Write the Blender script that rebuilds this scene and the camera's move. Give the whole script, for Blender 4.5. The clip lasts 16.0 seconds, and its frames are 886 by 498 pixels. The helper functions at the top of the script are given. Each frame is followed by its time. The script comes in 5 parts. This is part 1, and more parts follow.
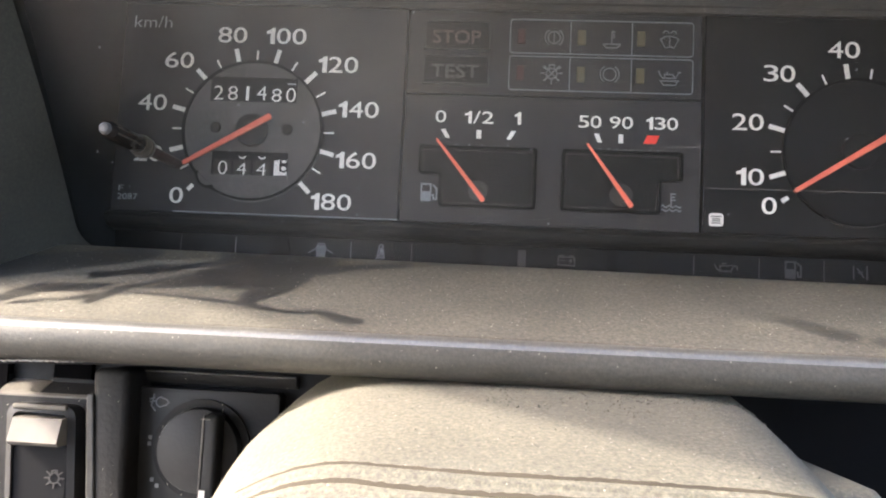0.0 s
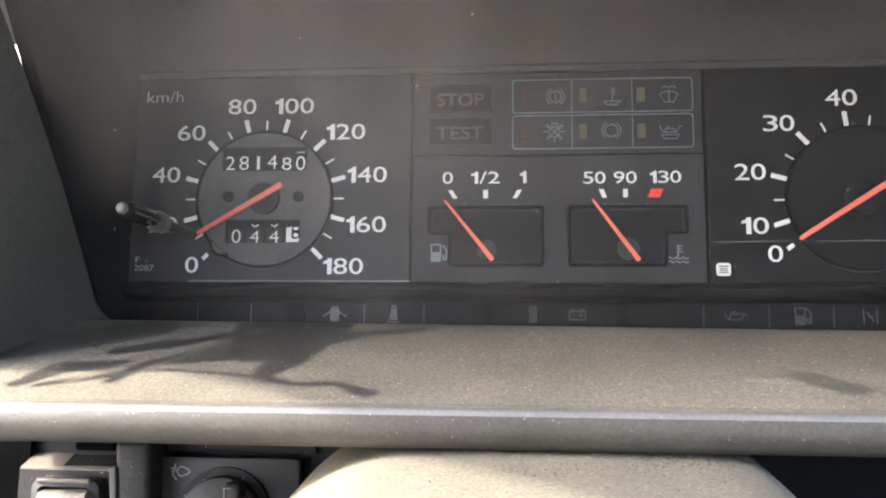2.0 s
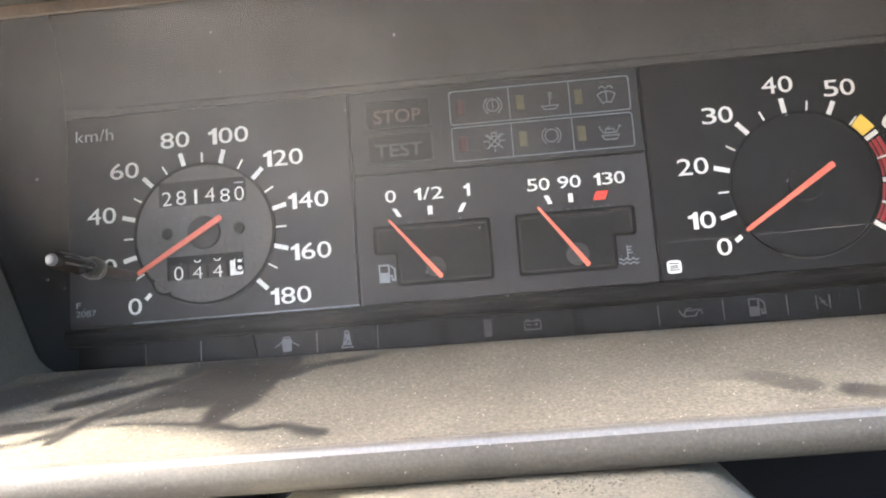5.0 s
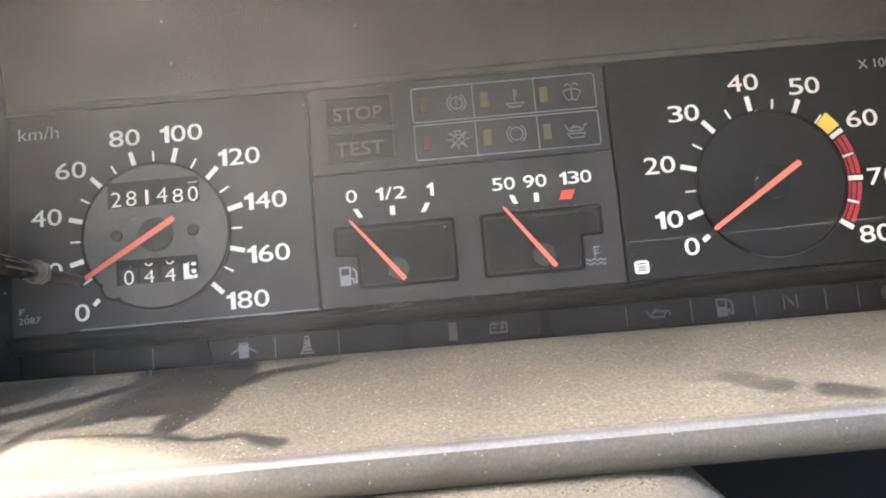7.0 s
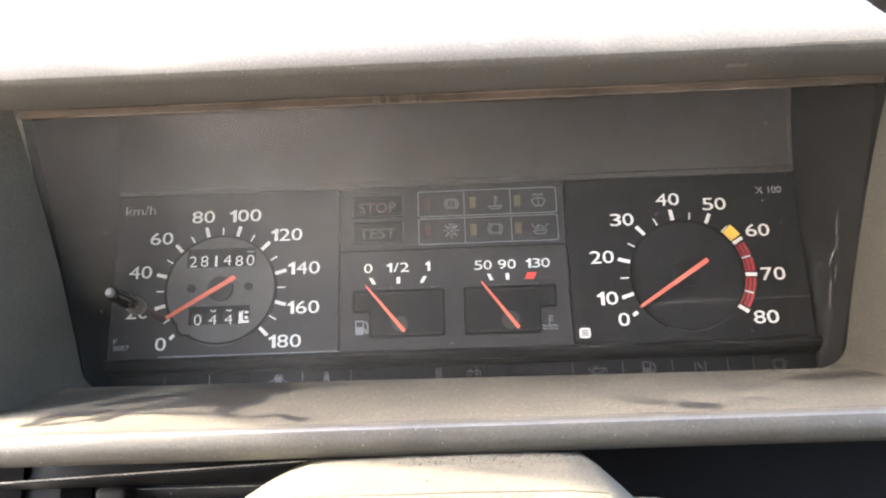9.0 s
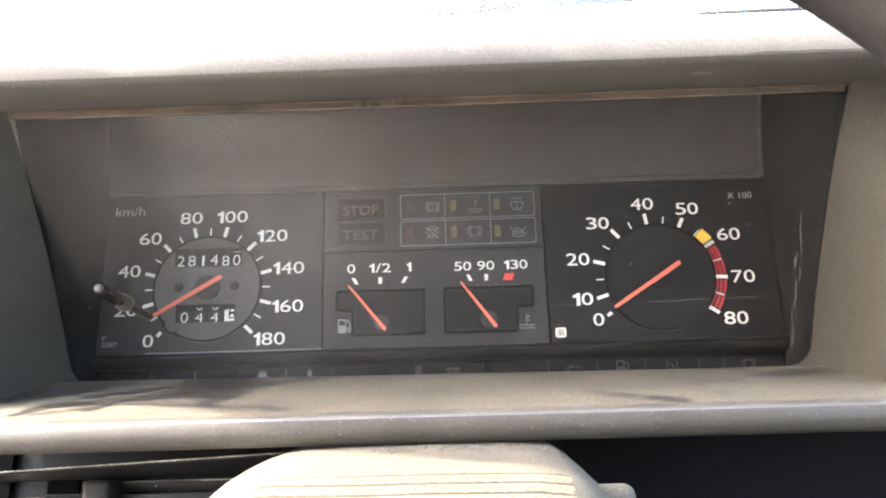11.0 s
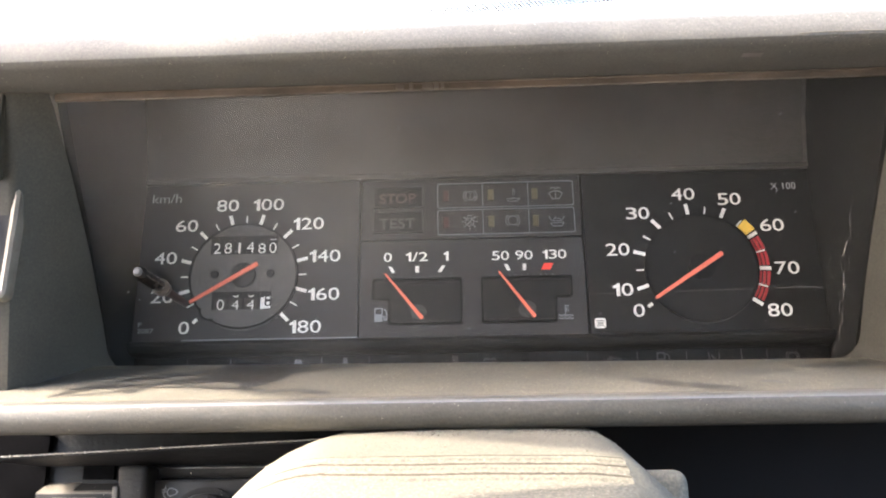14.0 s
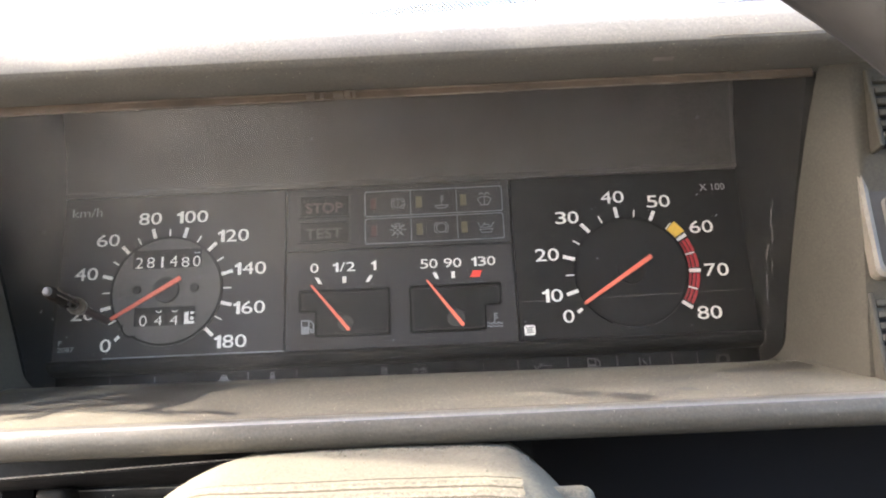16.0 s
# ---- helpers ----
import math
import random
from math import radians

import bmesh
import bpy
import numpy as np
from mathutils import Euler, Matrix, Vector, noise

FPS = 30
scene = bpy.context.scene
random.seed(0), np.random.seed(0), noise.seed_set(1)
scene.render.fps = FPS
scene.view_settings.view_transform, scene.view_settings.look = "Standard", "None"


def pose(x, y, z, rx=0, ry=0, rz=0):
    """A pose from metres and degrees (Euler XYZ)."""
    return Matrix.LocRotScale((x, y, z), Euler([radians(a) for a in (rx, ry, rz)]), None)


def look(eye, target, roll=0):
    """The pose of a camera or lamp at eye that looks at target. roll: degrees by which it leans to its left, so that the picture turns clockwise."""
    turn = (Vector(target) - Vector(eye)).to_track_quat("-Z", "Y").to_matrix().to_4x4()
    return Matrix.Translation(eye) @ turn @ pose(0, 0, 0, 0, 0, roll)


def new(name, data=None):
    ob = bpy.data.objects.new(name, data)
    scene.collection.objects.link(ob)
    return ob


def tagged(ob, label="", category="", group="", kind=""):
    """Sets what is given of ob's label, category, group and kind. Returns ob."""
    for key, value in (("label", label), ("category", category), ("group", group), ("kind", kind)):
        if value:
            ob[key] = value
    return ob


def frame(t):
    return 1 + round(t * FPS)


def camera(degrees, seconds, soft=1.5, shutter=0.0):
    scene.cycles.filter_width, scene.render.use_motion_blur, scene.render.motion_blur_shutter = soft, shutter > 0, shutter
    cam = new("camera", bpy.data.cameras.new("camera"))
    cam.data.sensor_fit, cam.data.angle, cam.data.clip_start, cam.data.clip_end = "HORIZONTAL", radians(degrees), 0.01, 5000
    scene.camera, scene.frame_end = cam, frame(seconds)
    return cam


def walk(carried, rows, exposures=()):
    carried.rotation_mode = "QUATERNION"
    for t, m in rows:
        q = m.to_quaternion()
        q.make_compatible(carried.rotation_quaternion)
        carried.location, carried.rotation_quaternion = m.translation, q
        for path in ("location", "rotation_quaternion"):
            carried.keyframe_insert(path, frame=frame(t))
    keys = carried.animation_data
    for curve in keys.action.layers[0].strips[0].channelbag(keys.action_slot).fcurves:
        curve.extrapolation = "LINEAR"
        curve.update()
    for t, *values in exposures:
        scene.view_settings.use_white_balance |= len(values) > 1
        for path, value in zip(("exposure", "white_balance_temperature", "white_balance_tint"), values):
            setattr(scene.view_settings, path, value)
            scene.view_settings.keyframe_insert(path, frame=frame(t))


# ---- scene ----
# Instrument binnacle of a parked car. The pieces of the dashboard are laid out in the panel's own axes
# (x right, y away from the driver, z up along the dial face) and leaned back together by LEAN.
LEAN = Matrix.Translation((0, 0.35, 0.95)) @ Matrix.Rotation(radians(-18), 4, "X") @ Matrix.Translation((0, -0.35, -0.95))

cam = camera(56.0, 16.0, 2.0, 0.4)
PATH = [
    (0, (-0.0194, 0.0445, 0.9071), (-0.1588, 2.0303, 1.1001), 2.74),
    (0.5, (-0.0177, 0.0418, 0.9090), (-0.1749, 2.0227, 1.1354), 1.78),
    (1, (-0.0187, 0.0399, 0.9165), (-0.1812, 2.0187, 1.1569), 0.80),
    (1.5, (-0.0183, 0.0401, 0.9159), (-0.1852, 2.0189, 1.1530), 0.55),
    (2, (-0.0186, 0.0387, 0.9156), (-0.1895, 2.0121, 1.1924), 0.60),
    (2.5, (-0.0188, 0.0393, 0.9151), (-0.1673, 2.0131, 1.2018), 0.33),
    (3, (-0.0181, 0.0445, 0.9104), (-0.1310, 2.0199, 1.2021), 0.66),
    (5.3, (-0.0097, 0.0433, 0.9247), (-0.1095, 2.0232, 1.1892), -4.76),
    (5.5, (-0.0101, 0.0438, 0.9224), (-0.1060, 2.0212, 1.2067), -4.77),
    (6, (-0.0109, 0.0457, 0.9224), (-0.0806, 2.0222, 1.2200), -4.77),
    (6.5, (-0.0124, 0.0513, 0.9209), (-0.0267, 2.0297, 1.2136), -4.66),
    (7, (-0.0120, 0.0527, 0.9235), (-0.0154, 2.0339, 1.1969), -5.14),
    (7.5, (-0.0097, 0.0508, 0.9264), (-0.0602, 2.0351, 1.1717), -5.90),
    (7.8, (-0.0096, 0.0390, 0.9248), (-0.1493, 2.0110, 1.2278), -4.59),
    (8, (-0.0078, 0.0354, 0.9107), (-0.1285, 1.9904, 1.3147), -1.87),
    (8.2, (0.0060, 0.0283, 0.9053), (-0.0776, 1.9886, 1.2930), -3.66),
    (8.5, (0.0065, 0.0008, 0.8992), (-0.0754, 1.9346, 1.4030), -3.47),
    (9, (0.0031, -0.0377, 0.8805), (-0.0498, 1.8795, 1.4476), -1.72),
    (9.2, (0.0037, -0.0448, 0.8857), (-0.0266, 1.8828, 1.4179), -2.05),
    (11.3, (0.0106, -0.0484, 0.8694), (-0.0288, 1.8535, 1.4869), -1.43),
    (11.5, (0.0108, -0.0494, 0.8684), (-0.0321, 1.8477, 1.5000), -1.56),
    (12, (0.0086, -0.0495, 0.8663), (-0.0553, 1.8416, 1.5141), -1.34),
    (12.5, (0.0082, -0.0478, 0.8675), (-0.0496, 1.8464, 1.5067), -1.45),
    (13, (0.0054, -0.0449, 0.8649), (-0.0628, 1.8532, 1.4916), -1.11),
    (13.5, (0.0036, -0.0450, 0.8635), (-0.0797, 1.8544, 1.4844), -0.60),
    (14, (0.0006, -0.0410, 0.8646), (-0.0837, 1.8611, 1.4768), -0.59),
    (14.5, (0.0073, -0.0388, 0.8679), (-0.0650, 1.8604, 1.4905), -1.20),
    (15, (0.0090, -0.0365, 0.8692), (-0.0438, 1.8639, 1.4902), -1.72),
    (15.5, (0.0166, -0.0332, 0.8703), (-0.0164, 1.8672, 1.4928), -2.10),
    (16, (0.0249, -0.0358, 0.8718), (-0.0064, 1.8713, 1.4734), -2.39),
]
EXPOSURES = [(0, 3.33, 6540, 14), (1.5, 3.5, 6490, 14), (2.5, 3.7, 6540, 14), (5.5, 4.15, 6650, 13), (6.0, 4.12, 6760, 13), (6.6, 4.2, 6790, 13), (8.4, 4.15, 6560, 14), (9.0, 4.1, 6720, 14), (11.5, 3.95, 6740, 14), (12.5, 3.78, 6740, 14), (16, 3.78, 6740, 14)]
walk(cam, [(t, LEAN @ look(eye, target, roll)) for t, eye, target, roll in PATH], EXPOSURES)

# ---- light ----
SUN_WAY = Vector((2.9, 0.226, -2.281)).normalized()  # the way the sunlight travels
world = bpy.data.worlds.new("sky")
scene.world = world
world.use_nodes = True
wn = world.node_tree.nodes
sky = wn.new("ShaderNodeTexSky")
sky.sky_type = "NISHITA"
sky.sun_disc = False
sky.dust_density, sky.ozone_density = 3.6, 0.9
sky.sun_elevation = math.asin(-SUN_WAY.z)
sky.sun_rotation = math.atan2(-SUN_WAY.x, -SUN_WAY.y)
world.node_tree.links.new(sky.outputs[0], wn["Background"].inputs[0])
wn["Background"].inputs[1].default_value = 0.15
sun = new("sun", bpy.data.lights.new("sun", "SUN"))
sun.data.energy, sun.data.angle, sun.data.color = 1.2, radians(0.6), (1.0, 0.93, 0.8)
sun.matrix_world = look((-3, 0, 4), Vector((-3, 0, 4)) + SUN_WAY)

# ---- materials ----
def nodes_of(name):
    m = bpy.data.materials.new(name)
    m.use_nodes = True
    return m, m.node_tree.nodes, m.node_tree.links, m.node_tree.nodes["Principled BSDF"]


def noise_node(n, l, coords, scale, detail=3.0, rough=0.55):
    t = n.new("ShaderNodeTexNoise")
    t.inputs["Scale"].default_value, t.inputs["Detail"].default_value, t.inputs["Roughness"].default_value = scale, detail, rough
    l.new(coords, t.inputs["Vector"])
    return t.outputs["Fac"]


def remap(n, l, value, a, b, c=0.0, d=1.0):
    r = n.new("ShaderNodeMapRange")
    r.inputs["From Min"].default_value, r.inputs["From Max"].default_value = a, b
    r.inputs["To Min"].default_value, r.inputs["To Max"].default_value = c, d
    l.new(value, r.inputs["Value"])
    return r.outputs["Result"]


def calc(n, l, op, a, b=None, clamp=False):
    m = n.new("ShaderNodeMath")
    m.operation, m.use_clamp = op, clamp
    for k, v in enumerate((a, b)):
        if v is None:
            continue
        if isinstance(v, (int, float)):
            m.inputs[k].default_value = v
        else:
            l.new(v, m.inputs[k])
    return m.outputs[0]


def blend(n, l, fac, a, b):
    m = n.new("ShaderNodeMix")
    m.data_type = "RGBA"
    if isinstance(fac, (int, float)):
        m.inputs[0].default_value = fac
    else:
        l.new(fac, m.inputs[0])
    for k, v in ((6, a), (7, b)):
        if isinstance(v, tuple):
            m.inputs[k].default_value = (*v, 1)
        else:
            l.new(v, m.inputs[k])
    return m.outputs[2]


def relief(n, l, height, strength, distance, shader):
    b = n.new("ShaderNodeBump")
    b.inputs["Strength"].default_value, b.inputs["Distance"].default_value = strength, distance
    l.new(height, b.inputs["Height"])
    l.new(b.outputs[0], shader.inputs["Normal"])


def plastic(name, base, rough=0.45, grain=700, bump=0.25, mottle=0.2, dust=0.0, dust_colour=(0.46, 0.41, 0.33), specks=0.0, thin_mask=None, speck_tone=1.0, coat=0.0, coat_rough=0.3):
    """Moulded plastic: leather-like grain, cloudy tone, a film of dust and bright dust specks."""
    m, n, l, s = nodes_of(name)
    co = n.new("ShaderNodeTexCoord").outputs["Object"]
    fine, cloud = noise_node(n, l, co, grain, 2.0), noise_node(n, l, co, 45, 4.0)
    colour = blend(n, l, remap(n, l, cloud, 0.3, 0.7), tuple(c * (1 - mottle) for c in base), tuple(c * (1 + mottle) for c in base))
    if dust:
        film = calc(n, l, "MULTIPLY", remap(n, l, noise_node(n, l, co, 26, 5.0, 0.65), 0.25, 0.75, 0.55, 1.0), dust)
        film = calc(n, l, "MULTIPLY", film, remap(n, l, noise_node(n, l, co, 1100, 3.0, 0.7), 0.3, 0.7, 0.45, 1.35), True)
        # the dust film is thinner inside the mask
        if thin_mask:
            thinned = thin_mask(n, l, co)
            film = calc(n, l, "MULTIPLY", film, remap(n, l, thinned, 0.0, 1.0, 1.0, 0.07))
        grain_tone = remap(n, l, noise_node(n, l, co, 950, 3.0, 0.75), 0.32, 0.68)
        tone = blend(n, l, grain_tone, tuple(k * 0.66 for k in dust_colour), tuple(k * 1.36 for k in dust_colour))
        colour = blend(n, l, film, colour, tone)
        l.new(remap(n, l, film, 0.0, 1.0, rough, 0.85), s.inputs["Roughness"])
    else:
        l.new(remap(n, l, cloud, 0.3, 0.7, rough - 0.06, rough + 0.08), s.inputs["Roughness"])
    if specks:
        v = n.new("ShaderNodeTexVoronoi")
        v.inputs["Scale"].default_value = 560
        l.new(co, v.inputs["Vector"])
        pick = n.new("ShaderNodeSeparateColor")
        l.new(v.outputs["Color"], pick.inputs[0])
        near = calc(n, l, "LESS_THAN", v.outputs["Distance"], calc(n, l, "MULTIPLY", calc(n, l, "POWER", pick.outputs[1], 0.9), 0.15))
        on = calc(n, l, "MULTIPLY", near, calc(n, l, "GREATER_THAN", pick.outputs[0], 1 - specks))
        colour = blend(n, l, calc(n, l, "MULTIPLY", on, speck_tone), colour, (0.58, 0.54, 0.45))
    l.new(colour, s.inputs["Base Color"])
    s.inputs["Specular IOR Level"].default_value = 0.4
    s.inputs["Coat Weight"].default_value, s.inputs["Coat Roughness"].default_value = coat, coat_rough
    s.inputs["Coat IOR"].default_value = 1.9
    relief(n, l, fine, bump, 0.0004, s)
    return m


def paint(name, base, rough=0.5, mottle=0.06):
    m, n, l, s = nodes_of(name)
    co = n.new("ShaderNodeTexCoord").outputs["Object"]
    cloud = noise_node(n, l, co, 600, 3.0)
    l.new(blend(n, l, remap(n, l, cloud, 0.3, 0.7), tuple(c * (1 - mottle) for c in base), tuple(min(1, c * (1 + mottle)) for c in base)), s.inputs["Base Color"])
    s.inputs["Roughness"].default_value = rough
    return m


def dusty_glass(name, dust=0.07, rough=0.06, uneven=1.0, gloss_share=0.03):
    """A clear plastic window: see-through, with a faint gloss and a thin patchy film of dust; uneven grades the film
    into a veil of glare.
    """
    m, n, l, s = nodes_of(name)
    n.remove(s)
    co = n.new("ShaderNodeTexCoord").outputs["Object"]
    clear, film, gloss = n.new("ShaderNodeBsdfTransparent"), n.new("ShaderNodeBsdfDiffuse"), n.new("ShaderNodeBsdfGlossy")
    film.inputs["Color"].default_value = (0.77, 0.72, 0.665, 1)
    gloss.inputs["Roughness"].default_value = rough
    cover = calc(n, l, "MULTIPLY", remap(n, l, noise_node(n, l, co, 30, 5.0, 0.6), 0.25, 0.75, 0.6, 1.4), dust)
    if uneven != 1.0:
        split = n.new("ShaderNodeSeparateXYZ")
        l.new(co, split.inputs[0])
        # film graded sideways and upwards to stand in for veiling glare
        cover = calc(n, l, "MULTIPLY", cover, calc(n, l, "MULTIPLY", remap(n, l, split.outputs[0], -0.07, 0.02, uneven, 1.0), remap(n, l, split.outputs[0], -0.155, -0.085, 0.12, 1.0)))
        cover = calc(n, l, "MULTIPLY", cover, calc(n, l, "MULTIPLY", remap(n, l, split.outputs[2], 0.035, 0.100, 1.0, 2.4), remap(n, l, split.outputs[0], 0.0, 0.12, 1.0, 0.65)))
    first, second = n.new("ShaderNodeMixShader"), n.new("ShaderNodeMixShader")
    second.inputs[0].default_value = gloss_share
    l.new(cover, first.inputs[0]), l.new(clear.outputs[0], first.inputs[1]), l.new(film.outputs[0], first.inputs[2])
    l.new(first.outputs[0], second.inputs[1]), l.new(gloss.outputs[0], second.inputs[2])
    l.new(second.outputs[0], n["Material Output"].inputs[0])
    return m


# darker streaks on the ledge, with a thinner dust film: x, y, x, y, half width at each end
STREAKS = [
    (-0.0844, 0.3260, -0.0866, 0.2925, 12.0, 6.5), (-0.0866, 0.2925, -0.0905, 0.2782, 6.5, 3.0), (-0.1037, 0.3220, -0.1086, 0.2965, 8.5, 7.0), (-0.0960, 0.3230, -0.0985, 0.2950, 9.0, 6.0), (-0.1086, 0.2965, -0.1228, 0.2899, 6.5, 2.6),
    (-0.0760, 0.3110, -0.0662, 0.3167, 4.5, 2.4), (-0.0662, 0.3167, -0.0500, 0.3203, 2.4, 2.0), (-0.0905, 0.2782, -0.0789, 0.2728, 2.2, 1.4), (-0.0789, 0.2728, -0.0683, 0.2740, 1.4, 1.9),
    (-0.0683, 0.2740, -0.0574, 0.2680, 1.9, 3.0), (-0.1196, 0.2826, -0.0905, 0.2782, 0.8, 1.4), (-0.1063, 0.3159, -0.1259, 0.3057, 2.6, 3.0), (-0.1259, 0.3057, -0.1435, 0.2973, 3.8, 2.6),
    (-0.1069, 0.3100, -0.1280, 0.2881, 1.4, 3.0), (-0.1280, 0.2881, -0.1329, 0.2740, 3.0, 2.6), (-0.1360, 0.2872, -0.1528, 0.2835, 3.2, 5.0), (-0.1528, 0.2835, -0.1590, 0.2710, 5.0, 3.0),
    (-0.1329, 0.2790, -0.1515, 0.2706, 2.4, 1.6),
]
# pale gaps between the streaks, where the dust film stays
STREAK_GAPS = [(-0.1237, 0.2874, -0.1164, 0.3023, 0.7, 1.1), (-0.1164, 0.3023, -0.1035, 0.3177, 1.1, 0.6), (-0.1453, 0.2721, -0.1327, 0.2884, 0.9, 0.9)]
SPOTS_AND_SHADE = [(0.0620, 0.2820, 0.0695, 0.2755, 4.2, 5.5, 0.65), (0.0815, 0.2700, 0.0885, 0.2660, 4.6, 4.0, 0.8), (0.1062, 0.2765, 0.1088, 0.2750, 2.2, 1.8, 0.9), (0.1340, 0.3060, 0.1600, 0.3120, 4.0, 8.0, 0.8), (0.1050, 0.2960, 0.1200, 0.2980, 5.0, 4.0, 0.3), (0.1540, 0.2970, 0.1660, 0.2890, 3.0, 2.0, 0.4),
         # shade in the back left corner, put in as thinner dust
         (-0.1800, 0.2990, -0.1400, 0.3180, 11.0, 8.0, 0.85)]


def streak_mask(n, l, co):
    """1 inside the streaks, spots and corner shade, 0 outside, with wavering edges."""
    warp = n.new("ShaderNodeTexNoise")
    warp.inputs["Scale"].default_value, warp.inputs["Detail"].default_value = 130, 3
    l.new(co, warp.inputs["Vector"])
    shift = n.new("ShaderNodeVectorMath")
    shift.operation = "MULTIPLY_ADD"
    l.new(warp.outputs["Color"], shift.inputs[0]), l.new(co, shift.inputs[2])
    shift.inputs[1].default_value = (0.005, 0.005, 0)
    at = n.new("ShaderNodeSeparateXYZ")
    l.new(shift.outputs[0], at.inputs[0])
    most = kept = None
    for k, (x0, y0, x1, y1, r0, r1, *faint) in enumerate(STREAKS + SPOTS_AND_SHADE + STREAK_GAPS):
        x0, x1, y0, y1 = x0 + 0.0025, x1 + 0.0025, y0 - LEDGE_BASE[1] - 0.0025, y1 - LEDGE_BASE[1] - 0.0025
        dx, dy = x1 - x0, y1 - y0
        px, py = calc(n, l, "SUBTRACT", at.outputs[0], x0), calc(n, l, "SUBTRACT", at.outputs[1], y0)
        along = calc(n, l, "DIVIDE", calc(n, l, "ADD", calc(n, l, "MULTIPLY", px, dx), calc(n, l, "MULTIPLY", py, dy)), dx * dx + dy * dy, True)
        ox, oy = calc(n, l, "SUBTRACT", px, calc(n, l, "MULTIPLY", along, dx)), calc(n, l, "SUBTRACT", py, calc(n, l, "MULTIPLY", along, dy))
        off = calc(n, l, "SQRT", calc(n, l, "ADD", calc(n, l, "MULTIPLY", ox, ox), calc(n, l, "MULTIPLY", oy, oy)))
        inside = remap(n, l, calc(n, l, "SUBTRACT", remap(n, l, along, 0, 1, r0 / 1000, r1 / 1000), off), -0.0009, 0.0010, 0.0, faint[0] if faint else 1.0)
        if k < len(STREAKS + SPOTS_AND_SHADE):
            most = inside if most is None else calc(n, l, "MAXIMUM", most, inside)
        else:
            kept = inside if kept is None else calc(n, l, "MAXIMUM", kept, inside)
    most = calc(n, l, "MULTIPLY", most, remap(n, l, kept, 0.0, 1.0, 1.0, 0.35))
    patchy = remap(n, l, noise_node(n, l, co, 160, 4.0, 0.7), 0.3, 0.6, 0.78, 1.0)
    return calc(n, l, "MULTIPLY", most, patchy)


LEDGE_BASE = (0.0, 0.30, 0.89)
M_LEDGE = plastic("dusty_ledge_plastic", (0.026, 0.0256, 0.0245), 0.4, 800, 0.3, 0.15, 0.85, (0.212, 0.195, 0.151), 0.9, streak_mask, 0.7)
# the ledge's edge in two tones: front darkened for shade, crest glossy for highlight
M_LIP = plastic("glossy_edge_plastic", (0.050, 0.0488, 0.046), 0.32, 700, 0.16, 0.2, 0.40, (0.23, 0.21, 0.165), 0.25, None, 0.35, 0.9, 0.31)
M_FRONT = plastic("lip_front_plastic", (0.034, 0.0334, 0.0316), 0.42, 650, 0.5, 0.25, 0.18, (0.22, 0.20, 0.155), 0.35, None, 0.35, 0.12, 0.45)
M_HOOD = plastic("hood_plastic", (0.080, 0.080, 0.080), 0.42, 800, 0.25, 0.15, 0.42, (0.224, 0.214, 0.182), 0.35, None, 0.6)
M_CHEEK = plastic("olive_grey_plastic", (0.034, 0.0325, 0.0285), 0.5, 900, 0.2, 0.12, 0.12, (0.2, 0.185, 0.145))
M_SHROUD = plastic("dusty_shroud_plastic", (0.055, 0.054, 0.050), 0.5, 900, 0.5, 0.15, 0.85, (0.205, 0.190, 0.142), 0.6, None, 0.45)
# pale grey for worn edges and for spots painted as sunlit
M_WORN_LIT = plastic("worn_and_lit_grey", (0.105, 0.097, 0.083), 0.45, 500, 0.6, 0.5, 0.1)
M_LOWER = plastic("lower_dash_plastic", (0.021, 0.0212, 0.0220), 0.5, 600, 0.5, 0.3, 0.04, (0.25, 0.22, 0.18), 0.3)
M_FACE = plastic("dial_face_black", (0.0380, 0.0366, 0.0372), 0.5, 1400, 0.08, 0.12)
M_HUB = plastic("needle_hub_grey", (0.04, 0.0385, 0.0375), 0.5, 900, 0.2, 0.15)
# darker than M_FACE: the thinner haze over the tachometer is put into its colour
M_TACH = plastic("tachometer_black", (0.0110, 0.0106, 0.0106), 0.5, 1400, 0.08, 0.12)
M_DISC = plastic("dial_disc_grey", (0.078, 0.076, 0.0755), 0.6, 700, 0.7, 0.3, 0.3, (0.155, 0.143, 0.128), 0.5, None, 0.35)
M_GAUGE = plastic("gauge_black", (0.014, 0.0137, 0.0134), 0.55, 900, 0.3, 0.2)
M_BLACK = plastic("black_plastic", (0.046, 0.046, 0.0465), 0.4, 700, 0.2, 0.2)
M_BOX = plastic("binnacle_black", (0.020, 0.0195, 0.0195), 0.5, 900, 0.2, 0.15, 0.06)
M_BOXTOP = plastic("upper_panel_grey", (0.055, 0.0531, 0.0525), 0.5, 900, 0.2, 0.15, 0.06)
M_BOXSIDE = plastic("binnacle_side_black", (0.015, 0.0147, 0.0147), 0.95, 900, 0.1, 0.15)
M_BOXSIDE.node_tree.nodes["Principled BSDF"].inputs["Specular IOR Level"].default_value = 0.0
M_STRIP = plastic("legend_strip_grey", (0.0090, 0.0086, 0.0088), 0.5, 900, 0.15, 0.2)
M_RAIL = plastic("grained_rail_black", (0.0130, 0.0134, 0.0146), 0.5, 420, 0.8, 0.3)
# near-black, in part for shade put into hollows and undersides
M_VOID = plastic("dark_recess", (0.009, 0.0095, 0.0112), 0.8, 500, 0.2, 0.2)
M_PRINT = paint("white_print", (0.74, 0.73, 0.69))
M_DIM = paint("grey_print", (0.30, 0.31, 0.32))
